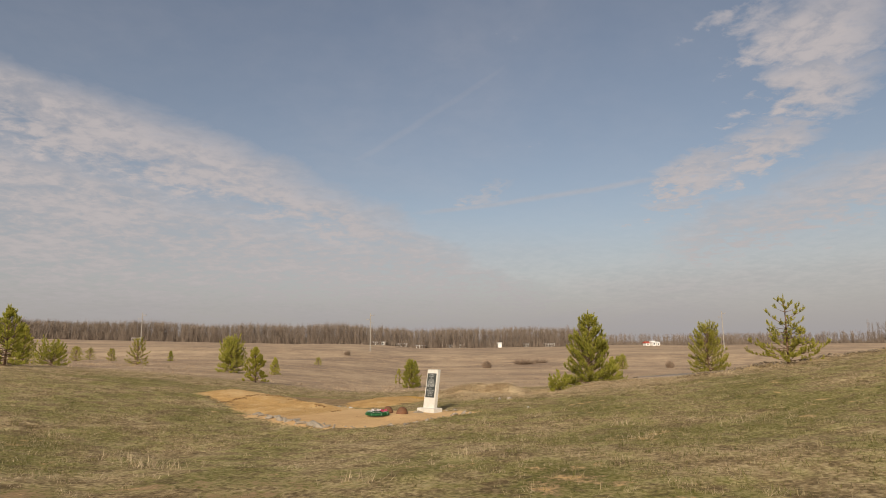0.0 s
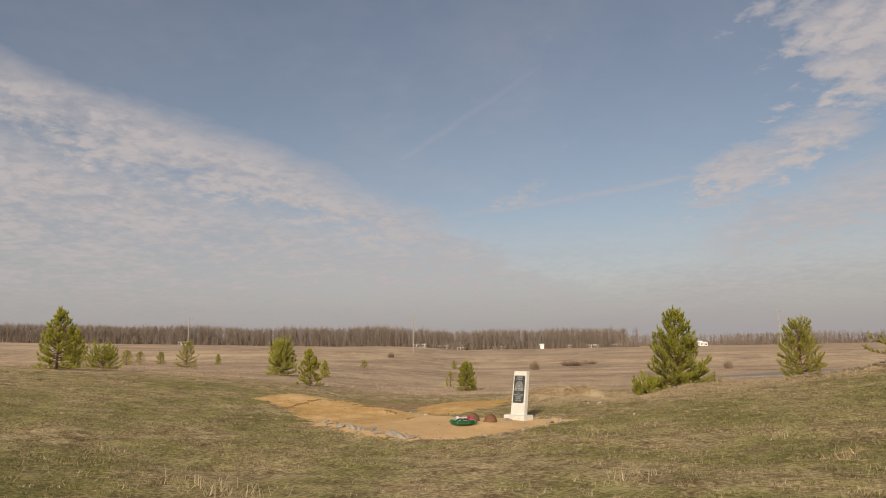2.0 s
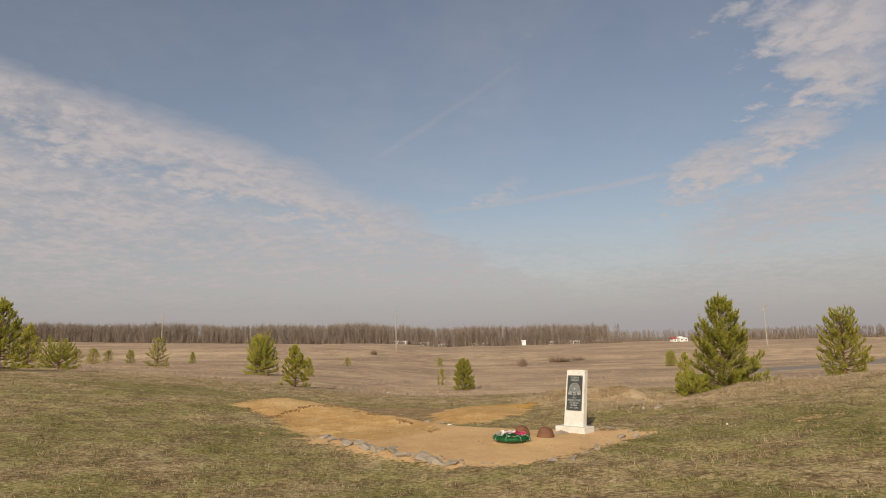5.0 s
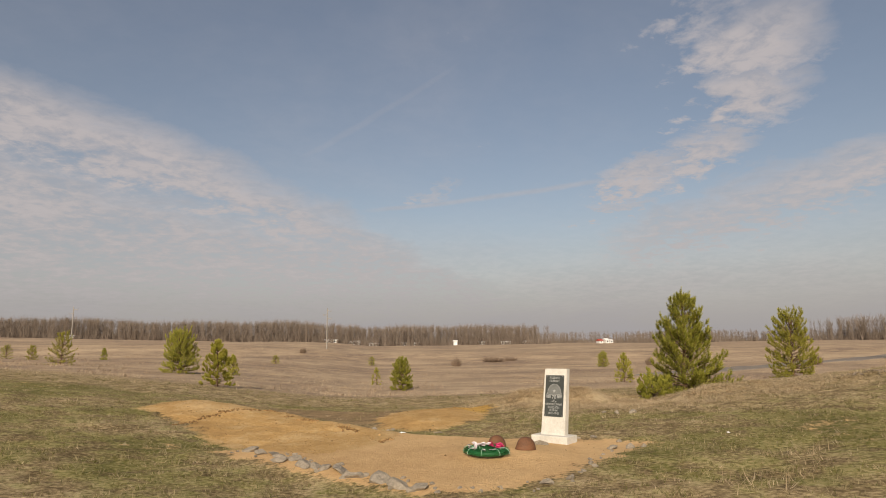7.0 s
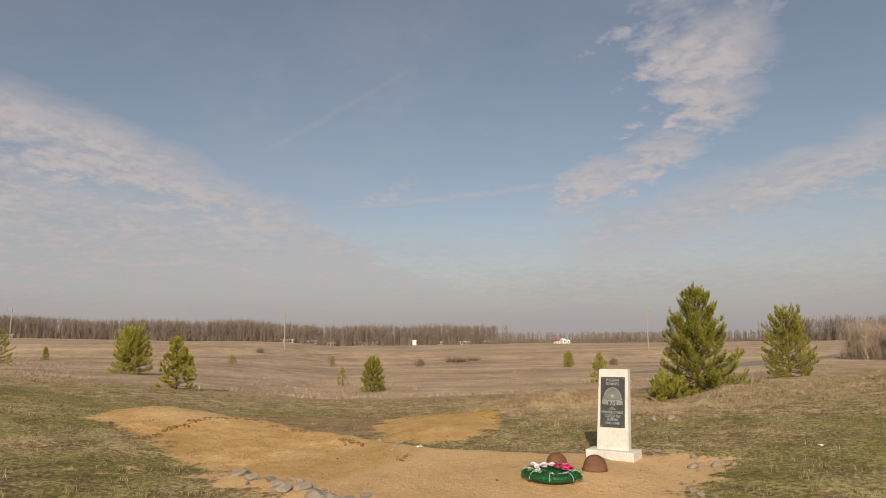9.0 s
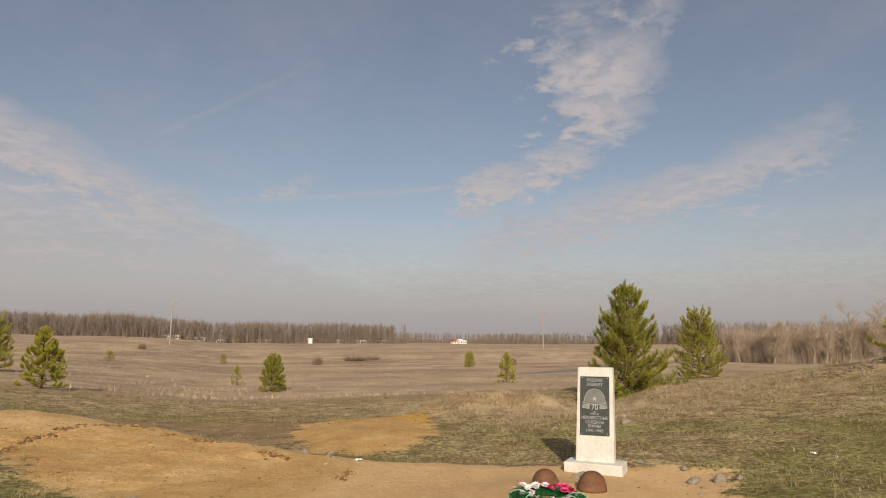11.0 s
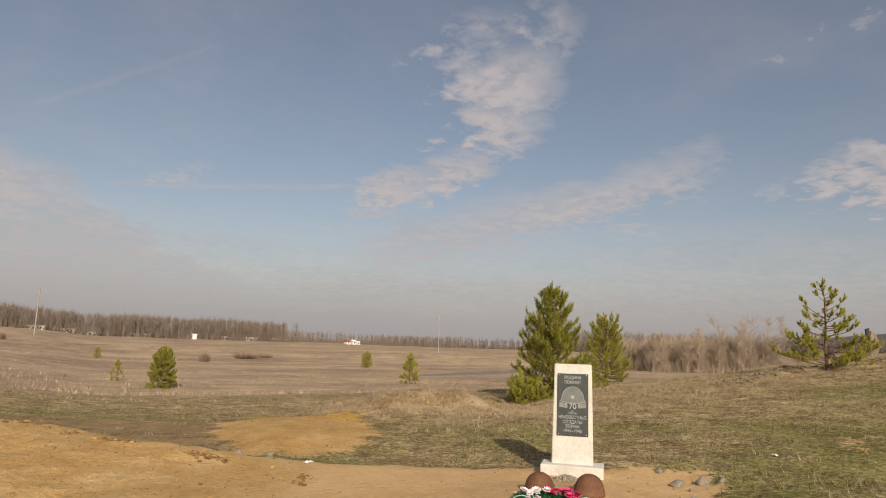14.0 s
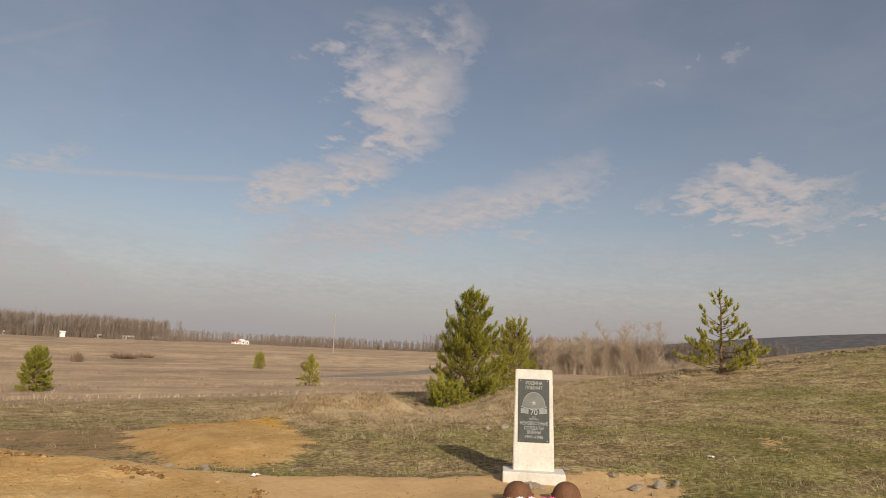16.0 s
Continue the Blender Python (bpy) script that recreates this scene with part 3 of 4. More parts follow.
def make_wreath(x, y):
    rnd = random.Random(5)
    ob = thing("funeral_wreath", "green artificial wreath with pink and white flowers lying flat", "wreath", pose(x, y, ground_z(x, y), 0, 0, -55))
    V, F = [], []
    R = 0.27
    for _ in range(5200):
        a, b = rnd.uniform(0, 2 * math.pi), rnd.uniform(-0.4, math.pi + 0.4)
        t = 0.075 * rnd.uniform(0.5, 1.0)
        c = Vector((math.cos(a), math.sin(a) * 0.86, 0))
        n = c * math.cos(b) * 1.15 + Vector((0, 0, 1)) * math.sin(b) * 0.75
        p = c * R + n * t + Vector((0, 0, 0.045))
        d = (n + Vector((rnd.uniform(-1, 1), rnd.uniform(-1, 1), rnd.uniform(-0.6, 0.8))) * 0.8).normalized() * rnd.uniform(0.018, 0.036)
        s = d.cross(Vector((rnd.random(), rnd.random(), rnd.random()))).normalized() * 0.004
        k = len(V)
        V += [tuple(p - s), tuple(p + s), tuple(p + d)]
        F.append((k, k + 1, k + 2))
    part("foliage", (V, F), TINSEL, ob)
    V, F = [], []
    ring = [Vector((R * math.cos(a), R * 0.86 * math.sin(a), 0.042)) for a in np.linspace(0, 2 * math.pi, 33)]
    tube(V, F, ring, [0.036] * 33, 8)
    smooth(part("frame_ring", (V, F), TINSEL, ob))

    def bloom(px, py, pz, size, material):
        V, F = [], []
        for lay in range(3):
            for k in range(8):
                a = k * math.pi / 4 + lay * 0.35 + rnd.uniform(-0.2, 0.2)
                up = 0.2 + lay * 0.45
                d = Vector((math.cos(a), math.sin(a), up)).normalized() * size * (1 - lay * 0.2)
                s = Vector((-math.sin(a), math.cos(a), 0)) * size * 0.32
                k0 = len(V)
                V += [(0, 0, 0), tuple(d * 0.6 - s), tuple(d), tuple(d * 0.6 + s)]
                F.append((k0, k0 + 1, k0 + 2, k0 + 3))
        f = part("flower", (V, F), material, ob)
        f.location = (px, py, pz)
        f.rotation_euler = (rnd.uniform(-0.5, 0.5), rnd.uniform(-0.5, 0.5), rnd.uniform(0, 6))
    for k in range(26):
        a = rnd.uniform(0.7, 4.3)
        r = R + rnd.uniform(-0.1, 0.05)
        pink = a < 2.2 and rnd.random() < 0.9
        bloom(r * math.cos(a), r * 0.86 * math.sin(a), 0.095 + rnd.uniform(0, 0.03), rnd.uniform(0.03, 0.055), PINK if pink else PETAL)
    for a in (2.9, 3.7, 4.5, 5.2, 6.0, 0.4):
        V, F = [], []
        c = Vector((math.cos(a), math.sin(a) * 0.86, 0))
        pts = [c * (R + 0.1 * math.cos(b)) + Vector((0, 0, 0.045 + 0.07 * math.sin(b))) for b in np.linspace(-0.2, math.pi + 0.2, 9)]
        tube(V, F, pts, [0.005] * 9, 4)
        smooth(part("binding", (V, F), PALEGREEN, ob, "pale green binding round the wreath"))
    for k in range(14):
        a = rnd.uniform(4.0, 6.8)
        bloom(R * math.cos(a), R * 0.86 * math.sin(a), 0.1, rnd.uniform(0.02, 0.035), PETAL)


make_wreath(-1.68, -1.34)

# ---- stones ----


def rock_mesh(seed, flat=0.7):
    rnd = random.Random(seed)
    bm = bmesh.new()
    bmesh.ops.create_icosphere(bm, subdivisions=2, radius=1.0)
    bmesh.ops.rotate(bm, verts=bm.verts, matrix=Euler((seed, seed * 2, 0)).to_matrix())
    o = Vector((rnd.uniform(0, 50), rnd.uniform(0, 50), 0))
    cuts = [(Vector((rnd.uniform(-1, 1), rnd.uniform(-1, 1), rnd.uniform(-0.6, 1))).normalized(), rnd.uniform(0.4, 0.75)) for _ in range(10)]
    for v in bm.verts:
        for n, d in cuts:
            e = v.co.dot(n) - d
            if e > 0:
                v.co -= n * e
        v.co *= 1 + 0.2 * noise.noise(v.co * 2.1 + o) + 0.14 * noise.noise(v.co * 5.3 + o)
        v.co.z *= flat
    me = bpy.data.meshes.new("stone")
    bm.to_mesh(me)
    bm.free()
    me.materials.append(STONE)
    return me


ROCKS = [rock_mesh(s, 0.55 + 0.08 * (s % 4)) for s in range(9)]


def put_stone(x, y, size, rnd, label, group, mesh=None, name="border_stone"):
    ob = new(name, mesh or rnd.choice(ROCKS))
    s = (size * rnd.uniform(0.8, 1.5), size * rnd.uniform(0.7, 1.1), size * rnd.uniform(0.8, 1.25))
    ob.matrix_world = Matrix.LocRotScale((x, y, ground_z(x, y) + s[2] * 0.2), Euler((rnd.uniform(-0.3, 0.3), rnd.uniform(-0.3, 0.3), rnd.uniform(0, 6.3))), s)
    return tagged(ob, label, "stone", group)


def make_border():
    rnd = random.Random(11)
    west = [(-5.3, 0.3), (-4.7, -0.6), (-4.25, -1.2), (-3.9, -1.65), (-3.55, -2.1), (-3.1, -2.65), (-2.6, -3.1)]
    for (ax, ay), (bx, by) in zip(west, west[1:]):
        turn = math.atan2(by - ay, bx - ax)
        n = max(2, round(math.hypot(bx - ax, by - ay) / 0.3))
        for k in range(n):
            t = (k + rnd.uniform(0.2, 0.8)) / n
            x, y = ax + (bx - ax) * t + rnd.gauss(0, 0.05), ay + (by - ay) * t + rnd.gauss(0, 0.05)
            ob = new("border_stone", rnd.choice(ROCKS))
            s = rnd.uniform(0.13, 0.24)
            ob.matrix_world = Matrix.LocRotScale((x, y, ground_z(x, y) + s * 0.06), Euler((rnd.uniform(-0.3, 0.3), rnd.uniform(-0.25, 0.25), turn + rnd.gauss(0, 0.35))), (s * 1.15, s * 0.75, s * 0.55))
            tagged(ob, "rough grey stone slab sunk beside the sandy plot", "stone", "stones edging the plot")
            for _ in range(rnd.choice((1, 2, 3))):
                put_stone(x + rnd.gauss(0, 0.16), y + rnd.gauss(0, 0.16), rnd.uniform(0.025, 0.07), rnd, "small grey stone chip beside the plot", "stones edging the plot")
    line = [(-2.6, -3.1), (-1.4, -3.15), (-1.03, -2.88), (-0.57, -2.4), (-0.13, -1.7), (0.4, -0.95)]
    for (ax, ay), (bx, by) in zip(line, line[1:]):
        n = int(math.hypot(bx - ax, by - ay) / 0.2)
        for k in range(n):
            t = (k + rnd.uniform(-0.3, 0.3)) / n
            put_stone(ax + (bx - ax) * t + rnd.gauss(0, 0.07), ay + (by - ay) * t + rnd.gauss(0, 0.07), rnd.choice((0.03, 0.04, 0.05, 0.07)), rnd,
                      "pale grey fieldstone edging the sandy plot", "stones edging the plot")
            for _ in range(rnd.choice((0, 0, 1))):
                put_stone(ax + (bx - ax) * t + rnd.gauss(0, 0.15), ay + (by - ay) * t + rnd.gauss(0, 0.15), rnd.uniform(0.02, 0.05), rnd,
                          "small grey stone chip beside the plot", "stones edging the plot")
    for x, y, s in ((0.45, -0.8, 0.1), (0.66, -0.95, 0.11), (0.85, -1.05, 0.07), (2.2, 3.4, 0.12), (2.5, 3.25, 0.09), (1.95, 3.5, 0.07), (0.75, -0.3, 0.07), (0.5, 0.2, 0.06), (-2.0, 2.3, 0.07), (-2.9, 2.9, 0.06), (-3.3, 3.0, 0.1), (-3.0, 2.5, 0.06), (0.25, 0.3, 0.05)):
        put_stone(x, y, s, rnd, "flat grey slab of stone lying in the grass", "loose slabs", name="stone_slab")


make_border()


def make_scrap(x, y, turn, size):
    """A crumpled scrap of white paper."""
    rnd = random.Random(int(abs(x) * 100))
    bm = bmesh.new()
    bmesh.ops.create_grid(bm, x_segments=6, y_segments=4, size=1.0)
    for v in bm.verts:
        v.co = Vector((v.co.x * size, v.co.y * size * 0.45, abs(noise.noise(v.co * 1.7 + Vector((x, y, 0)))) * size * 0.8 + 0.004))
    ob = part("paper_scrap", bm, WHITEWALL)
    ob.matrix_world = pose(x, y, ground_z(x, y) + 0.004, 0, 0, turn + rnd.uniform(-5, 5))
    so = ob.modifiers.new("thickness", "SOLIDIFY")
    so.thickness = 0.002
    tagged(ob, "crumpled white scrap of paper lying on the ground", "litter", "scraps of litter")


make_scrap(-2.75, 1.75, 20, 0.06)
make_scrap(2.55, -0.55, 70, 0.05)


def make_gravel_heap(x, y):
    rnd = random.Random(41)
    V, F = [], []
    for _ in range(260):
        a, q = rnd.uniform(0, 6.28), rnd.random() ** 0.6
        px, py = x + math.cos(a) * q * 0.15, y + math.sin(a) * q * 0.13
        s = rnd.uniform(0.008, 0.02)
        m = Matrix.LocRotScale((px, py, ground_z(px, py) + 0.05 * (1 - q * q)), Euler((rnd.random(), rnd.random(), rnd.uniform(0, 6))), (s, s, s))
        k0, me = len(V), rnd.choice(ROCKS)
        V += [tuple(m @ v.co) for v in me.vertices]
        F += [tuple(k0 + i for i in p.vertices) for p in me.polygons]
    bm = bmesh.new()
    bmesh.ops.create_uvsphere(bm, u_segments=14, v_segments=8, radius=1.0)
    k0 = len(V)
    bm.verts.index_update()
    V += [(x + v.co.x * 0.13, y + v.co.y * 0.11, ground_z(x, y) + v.co.z * 0.045) for v in bm.verts]
    F += [tuple(k0 + v.index for v in f.verts) for f in bm.faces]
    bm.free()
    tagged(part("gravel_heap", (V, F), STONE), "small heap of grey gravel against the stele's base", "gravel", kind="stuff")


make_gravel_heap(-0.58, -0.22)


def make_rubble():
    rnd = random.Random(3)
    V, F = [], []
    for (ax, ay), (bx, by) in zip(BANK, BANK[1:]):
        n = int(math.hypot(bx - ax, by - ay) * 34)
        for k in range(n):
            t = rnd.random()
            x, y = ax + (bx - ax) * t + rnd.gauss(0, 0.25), ay + (by - ay) * t + rnd.gauss(0, 0.25)
            s = rnd.uniform(0.025, 0.07)
            me = rnd.choice(ROCKS)
            m = Matrix.LocRotScale((x, y, ground_z(x, y) + s * 0.3), Euler((0, 0, rnd.uniform(0, 6))), (s * 1.2, s, s))
            k0 = len(V)
            V += [tuple(m @ v.co) for v in me.vertices]
            F += [tuple(k0 + i for i in p.vertices) for p in me.polygons]
    tagged(part("rubble_bank", (V, F), RUBBLE), "low bank of rubble and earth along the slope", "rubble", kind="stuff")


make_rubble()



CREASE = [(-7.3, 2.9), (-7.0, 3.7), (-6.5, 4.6), (-5.7, 4.9), (-4.9, 3.7), (-4.2, 2.7), (-3.4, 1.7), (-3.0, 1.2), (-3.2, 0.7)]


def make_clods():
    rnd = random.Random(23)
    V, F = [], []
    n = 0
    while n < 1500:
        x, y = rnd.uniform(-9.8, 0.5), rnd.uniform(-3, 8)
        m, o, p = inside(MOUND, x, y), inside(OCHRE, x, y), inside(PLOT, x, y)
        if max(m, o) < -0.1 and (p < -0.1 or rnd.random() < 0.85):
            continue
        n += 1
        s = rnd.uniform(0.004, 0.012) * (2.0 if rnd.random() < 0.03 else 1)
        me = rnd.choice(ROCKS)
        t = Matrix.LocRotScale((x, y, ground_z(x, y) + s * 0.3), Euler((0, 0, rnd.uniform(0, 6))), (s * 1.3, s, s * 1.1))
        k0 = len(V)
        V += [tuple(t @ v.co) for v in me.vertices]
        F += [tuple(k0 + i for i in q.vertices) for q in me.polygons]
    for (ax, ay), (bx, by) in zip(CREASE, CREASE[1:]):
        for _ in range(int(90 * math.hypot(bx - ax, by - ay))):
            u = rnd.random()
            x, y = ax + (bx - ax) * u + rnd.gauss(0, 0.05), ay + (by - ay) * u + rnd.gauss(0, 0.05)
            if noise.noise((x * 2.5, y * 2.5, 1)) < -0.05:
                continue
            s = rnd.uniform(0.008, 0.034)
            me = rnd.choice(ROCKS)
            t = Matrix.LocRotScale((x, y, ground_z(x, y) + s * 0.35), Euler((0, 0, rnd.uniform(0, 6))), (s * 1.4, s, s * 1.1))
            k0 = len(V)
            V += [tuple(t @ v.co) for v in me.vertices]
            F += [tuple(k0 + i for i in q.vertices) for q in me.polygons]
    tagged(part("earth_clods", (V, F), CLOD), "loose ochre clods and crumbs of earth on the mound", "earth", kind="stuff")


make_clods()

# ---- pines ----


def make_pine(x, y, h, w, seed, needles, label, thin=0.0, yellow=False, rounder=0.0, bare_top=0.0):
    """A young pine: trunk and whorls of limbs in one mesh, needle shoots in another."""
    rnd = random.Random(seed)
    ob = thing("pine_tree", label, "tree", pose(x, y, ground_z(x, y) - 0.03, rnd.uniform(-2, 2), rnd.uniform(-2, 2), rnd.uniform(0, 360)), group="young pines on the meadow")
    V, F = [], []
    lean = [Vector((rnd.gauss(0, 0.012) * h * i / 6, rnd.gauss(0, 0.012) * h * i / 6, h * 0.97 * i / 6)) for i in range(7)]
    tube(V, F, lean, [0.018 * h * (1 - i / 6.6) + 0.004 for i in range(7)], 7)

    def axis(z):
        f = clamp(z / (h * 0.97)) * 6
        i = min(5, int(f))
        return lean[i].lerp(lean[i + 1], f - i)
    shoots = []
    airy = thin * 1.0 if bare_top else thin * 0.3
    whorls = max(7, int(h / (0.13 + 0.13 * airy)))
    up = Vector((0, 0, 1))
    for i in range(whorls):
        u = (i + 0.35) / whorls
        cone, ball = (1 - u ** 1.45) ** 0.95 * (0.82 + 0.18 * sstep(0, 0.18, u)), max(0.05, 1 - abs((u - 0.38) / (0.64 if u > 0.38 else 0.9)) ** 2.4) ** 0.5
        if bare_top:
            cone = 0.5 + 0.5 * (1 - sstep(0.12, 0.45, u)) - 0.3 * sstep(0.65, 1.0, u)
        reach = w / 2 * (cone + (ball - cone) * rounder) + 0.04
        count = rnd.randint(6, 8) if u < 0.75 else rnd.randint(4, 6)
        if rounder > 0.6 and y > 18:
            count = int(count * 1.7)
        a0 = rnd.uniform(0, 6.3)
        for k in range(count):
            sparse = thin * (0.15 + 1.15 * u if bare_top else 1.0)
            if rnd.random() < sparse * 0.6:
                continue
            a = a0 + 2 * math.pi * k / count + rnd.uniform(-0.35, 0.35)
            bulge = 1 + 0.32 * noise.noise((math.cos(a) * 1.3 + seed, math.sin(a) * 1.3, u * 3.0))
            L = reach * rnd.uniform(0.62, 1.0) * bulge
            rise = radians((-6 + 30 * u if bare_top else -16 + 66 * u ** 0.8) + rnd.uniform(-9, 12))
            L = L / max(0.5, math.cos(rise) + 0.05)
            z = h * (0.03 + 0.88 * u) + rnd.uniform(-0.09, 0.09) * min(1, h / 2) - 0.3 * L * max(0.0, math.sin(rise))
            p, d = axis(max(0.04 * h, z)), Vector((math.cos(a) * math.cos(rise), math.sin(a) * math.cos(rise), math.sin(rise)))
            pts, n = [p], max(3, int(L / 0.13))
            for j in range(n):
                d = (d + Vector((rnd.gauss(0, 0.07), rnd.gauss(0, 0.07), 0.03 + 0.06 * u + 0.1 * (j / n) ** 3 + rnd.gauss(0, 0.04)))).normalized()
                p = p + d * (L / n)
                pts.append(p)
                if j / n > 0.22 + 0.33 * sparse or L < 0.25:
                    for side in (-1, 1):
                        if rnd.random() < 0.85 - 0.35 * sparse:
                            out = (d * 0.7 + d.cross(up).normalized() * side * rnd.uniform(0.35, 1.0) + up * rnd.uniform(0.2, 1.0)).normalized()
                            ln = rnd.uniform(0.08, 0.17) * (0.65 + 0.12 * h)
                            shoots.append((p, out, ln, 1.0))
                            if rnd.random() < 0.55 - 0.2 * sparse:
                                shoots.append((p + out * ln * 0.9, (out * 0.6 + Vector((rnd.uniform(-0.4, 0.4), rnd.uniform(-0.4, 0.4), 1.0))).normalized(), ln * 0.8, 0.8))
            # upright candles at the end of the limb
            for _ in range(rnd.choice((2, 3, 3))):
                c = (d * rnd.uniform(0.2, 0.8) + up * rnd.uniform(0.5, 1.0) + Vector((rnd.gauss(0, 0.2), rnd.gauss(0, 0.2), 0))).normalized()
                shoots.append((pts[-1] - d * 0.02, c, rnd.uniform(0.1, 0.23) * (0.55 + 0.15 * h), 0.72))
            tube(V, F, pts, [0.007 * h ** 0.5 * (1 - 0.85 * j / n) + 0.002 for j in range(n + 1)], 4)
    top = axis(h * 0.9)
    for k in range(4):
        a = 2 * math.pi * k / 4 + rnd.random()
        shoots.append((top - up * (0.06 * h * rnd.random()), Vector((math.cos(a) * 0.4, math.sin(a) * 0.4, 1)).normalized(), 0.065 * h, 0.7))
    shoots += [(top - up * (0.08 * h), up, 0.1 * h, 0.8), (top, up, 0.1 * h, 0.62), (top + up * (0.07 * h), up, 0.05 * h, 0.5)]
    part("trunk", (V, F), BARK, ob)
    V, F = [], []
    each = max(9, int(needles * (2.0 if needles > 14000 else 3.4)) // max(1, len(shoots)))
    remote = sstep(18, 45, y)
    size = (0.07 + 0.01 * h) * (1 + 0.1 * remote)
    wide = (0.011 if needles > 14000 else 0.017) * (1 + 0.5 * remote)
    for p, d, ln, fat in shoots:
        a = d.cross(up if abs(d.z) < 0.95 else Vector((1, 0, 0))).normalized()
        b = d.cross(a)
        for _ in range(max(6, int(each * (0.5 + 3.2 * ln)))):
            t = rnd.uniform(0.0, 1.0)
            g = rnd.uniform(0, 6.28)
            side = a * math.cos(g) + b * math.sin(g)
            q = p + d * (ln * t)
            nd = (d * rnd.uniform(0.6, 1.2) + side * (0.95 - 0.4 * t)).normalized() * size * fat * rnd.uniform(0.7, 1.1)
            s = nd.cross(Vector((rnd.random(), rnd.random(), rnd.random()))).normalized() * wide * 0.5
            k0 = len(V)
            V += [tuple(q - s), tuple(q + s), tuple(q + nd)]
            F.append((k0, k0 + 1, k0 + 2))
    part("crown", (V, F), NEEDLE_YELLOW if yellow else NEEDLE, ob)
    return ob


make_pine(6.85, 9.2, 3.8, 3.1, 1, 70000, "tall bushy young pine on the grassy bank", rounder=0.1)
make_pine(5.35, 8.25, 0.55, 1.2, 2, 6000, "low spreading pine sapling at the foot of a taller pine", rounder=1.0)
make_pine(15.1, 15.3, 2.95, 2.45, 3, 38000, "young pine with upright shoots beside the road", yellow=True, rounder=0.6)
make_pine(13.3, 4.7, 2.6, 3.0, 4, 18000, "sparse young pine with a bare leader on the slope", thin=0.68, yellow=True, bare_top=1.0)
make_pine(-1.4, 31.0, 2.0, 1.6, 5, 12000, "compact young pine out in the meadow", rounder=0.7)
make_pine(-2.9, 45.0, 1.55, 1.0, 6, 1600, "thin yellowish pine sapling in the meadow", thin=0.5, yellow=True)
make_pine(16.2, 36.8, 2.3, 1.6, 7, 5000, "narrow young pine in the dip of the meadow", thin=0.2, yellow=True)
make_pine(30.5, 79.0, 2.0, 1.8, 8, 3500, "round young pine far out in the meadow", rounder=1.0)
make_pine(-9.7, 16.6, 1.95, 1.5, 9, 12000, "young pine with open crown in the meadow", thin=0.2, yellow=True)
make_pine(-16.0, 33.0, 2.6, 2.6, 10, 34000, "dense rounded young pine in the meadow", rounder=1.0)
make_pine(-13.2, 36.0, 1.5, 0.95, 12, 2500, "small pine sapling in the meadow", yellow=True)
make_pine(-21.0, 13.0, 3.0, 2.4, 13, 28000, "tall young pine on the western rise", thin=0.1)
make_pine(-26.7, 23.5, 2.7, 1.9, 14, 15000, "young pine with dense crown on the western rise", yellow=True)
make_pine(-23.4, 21.0, 1.1, 2.4, 15, 9000, "low spreading pine on the western rise", rounder=1.0)
make_pine(-28.0, 17.0, 2.1, 1.7, 16, 5000, "young pine at the edge of the western rise")
make_pine(-28.5, 44.0, 2.6, 2.4, 17, 4500, "broad yellowish young pine in the meadow", thin=0.3, yellow=True, rounder=0.6)
for i, (px, py, ph, pw) in enumerate(((-41.8, 57.7, 1.7, 1.7), (-44.5, 66.0, 1.5, 1.4), (-39.5, 61.5, 1.5, 1.2), (-34.0, 66.0, 1.3, 0.7), (-16.0, 75.0, 1.1, 1.1), (-3.3, 104.0, 1.5, 1.5), (-52.0, 72.0, 1.8, 2.0))):
    make_pine(px, py, ph, pw, 30 + i, 1400, "small pine sapling far out in the meadow", yellow=i % 2 == 0, rounder=0.5)

# ---- woods, bushes and buildings in the distance ----


def stick(V, F, p, q, w, rnd):
    """A thin three-sided spike from p to q."""
    d = q - p
    a = d.cross(Vector((rnd.uniform(-1, 1), rnd.uniform(-1, 1), 0.1))).normalized() * w
    b = d.cross(a).normalized() * w
    k = len(V)
    V += [tuple(p + a), tuple(p - a * 0.5 + b * 0.87), tuple(p - a * 0.5 - b * 0.87), tuple(q)]
    F += [(k, k + 1, k + 3), (k + 1, k + 2, k + 3), (k + 2, k, k + 3)]


def bare_tree(V, F, x, y, h, rnd, twigs=26, spread=0.16, w=0.14):
    z = ground_z(x, y) - 0.1
    base, top = Vector((x, y, z)), Vector((x + rnd.gauss(0, 0.03) * h, y + rnd.gauss(0, 0.03) * h, z + h))
    stick(V, F, base, base.lerp(top, 0.8), w * 0.8, rnd)
    for _ in range(twigs):
        t = rnd.uniform(0.08, 0.78)
        p = base.lerp(top, t) + Vector((rnd.gauss(0, 0.03) * h, rnd.gauss(0, 0.03) * h, 0))
        a = rnd.uniform(0, 6.28)
        out = rnd.uniform(0.2, 1.0) * spread * h * (1.1 - t * 0.4)
        q = p + Vector((math.cos(a) * out, math.sin(a) * out, min(h * rnd.uniform(0.08, 0.26), h * 1.02 * (1 - t))))
        stick(V, F, p, q, w * rnd.uniform(0.25, 0.6), rnd)


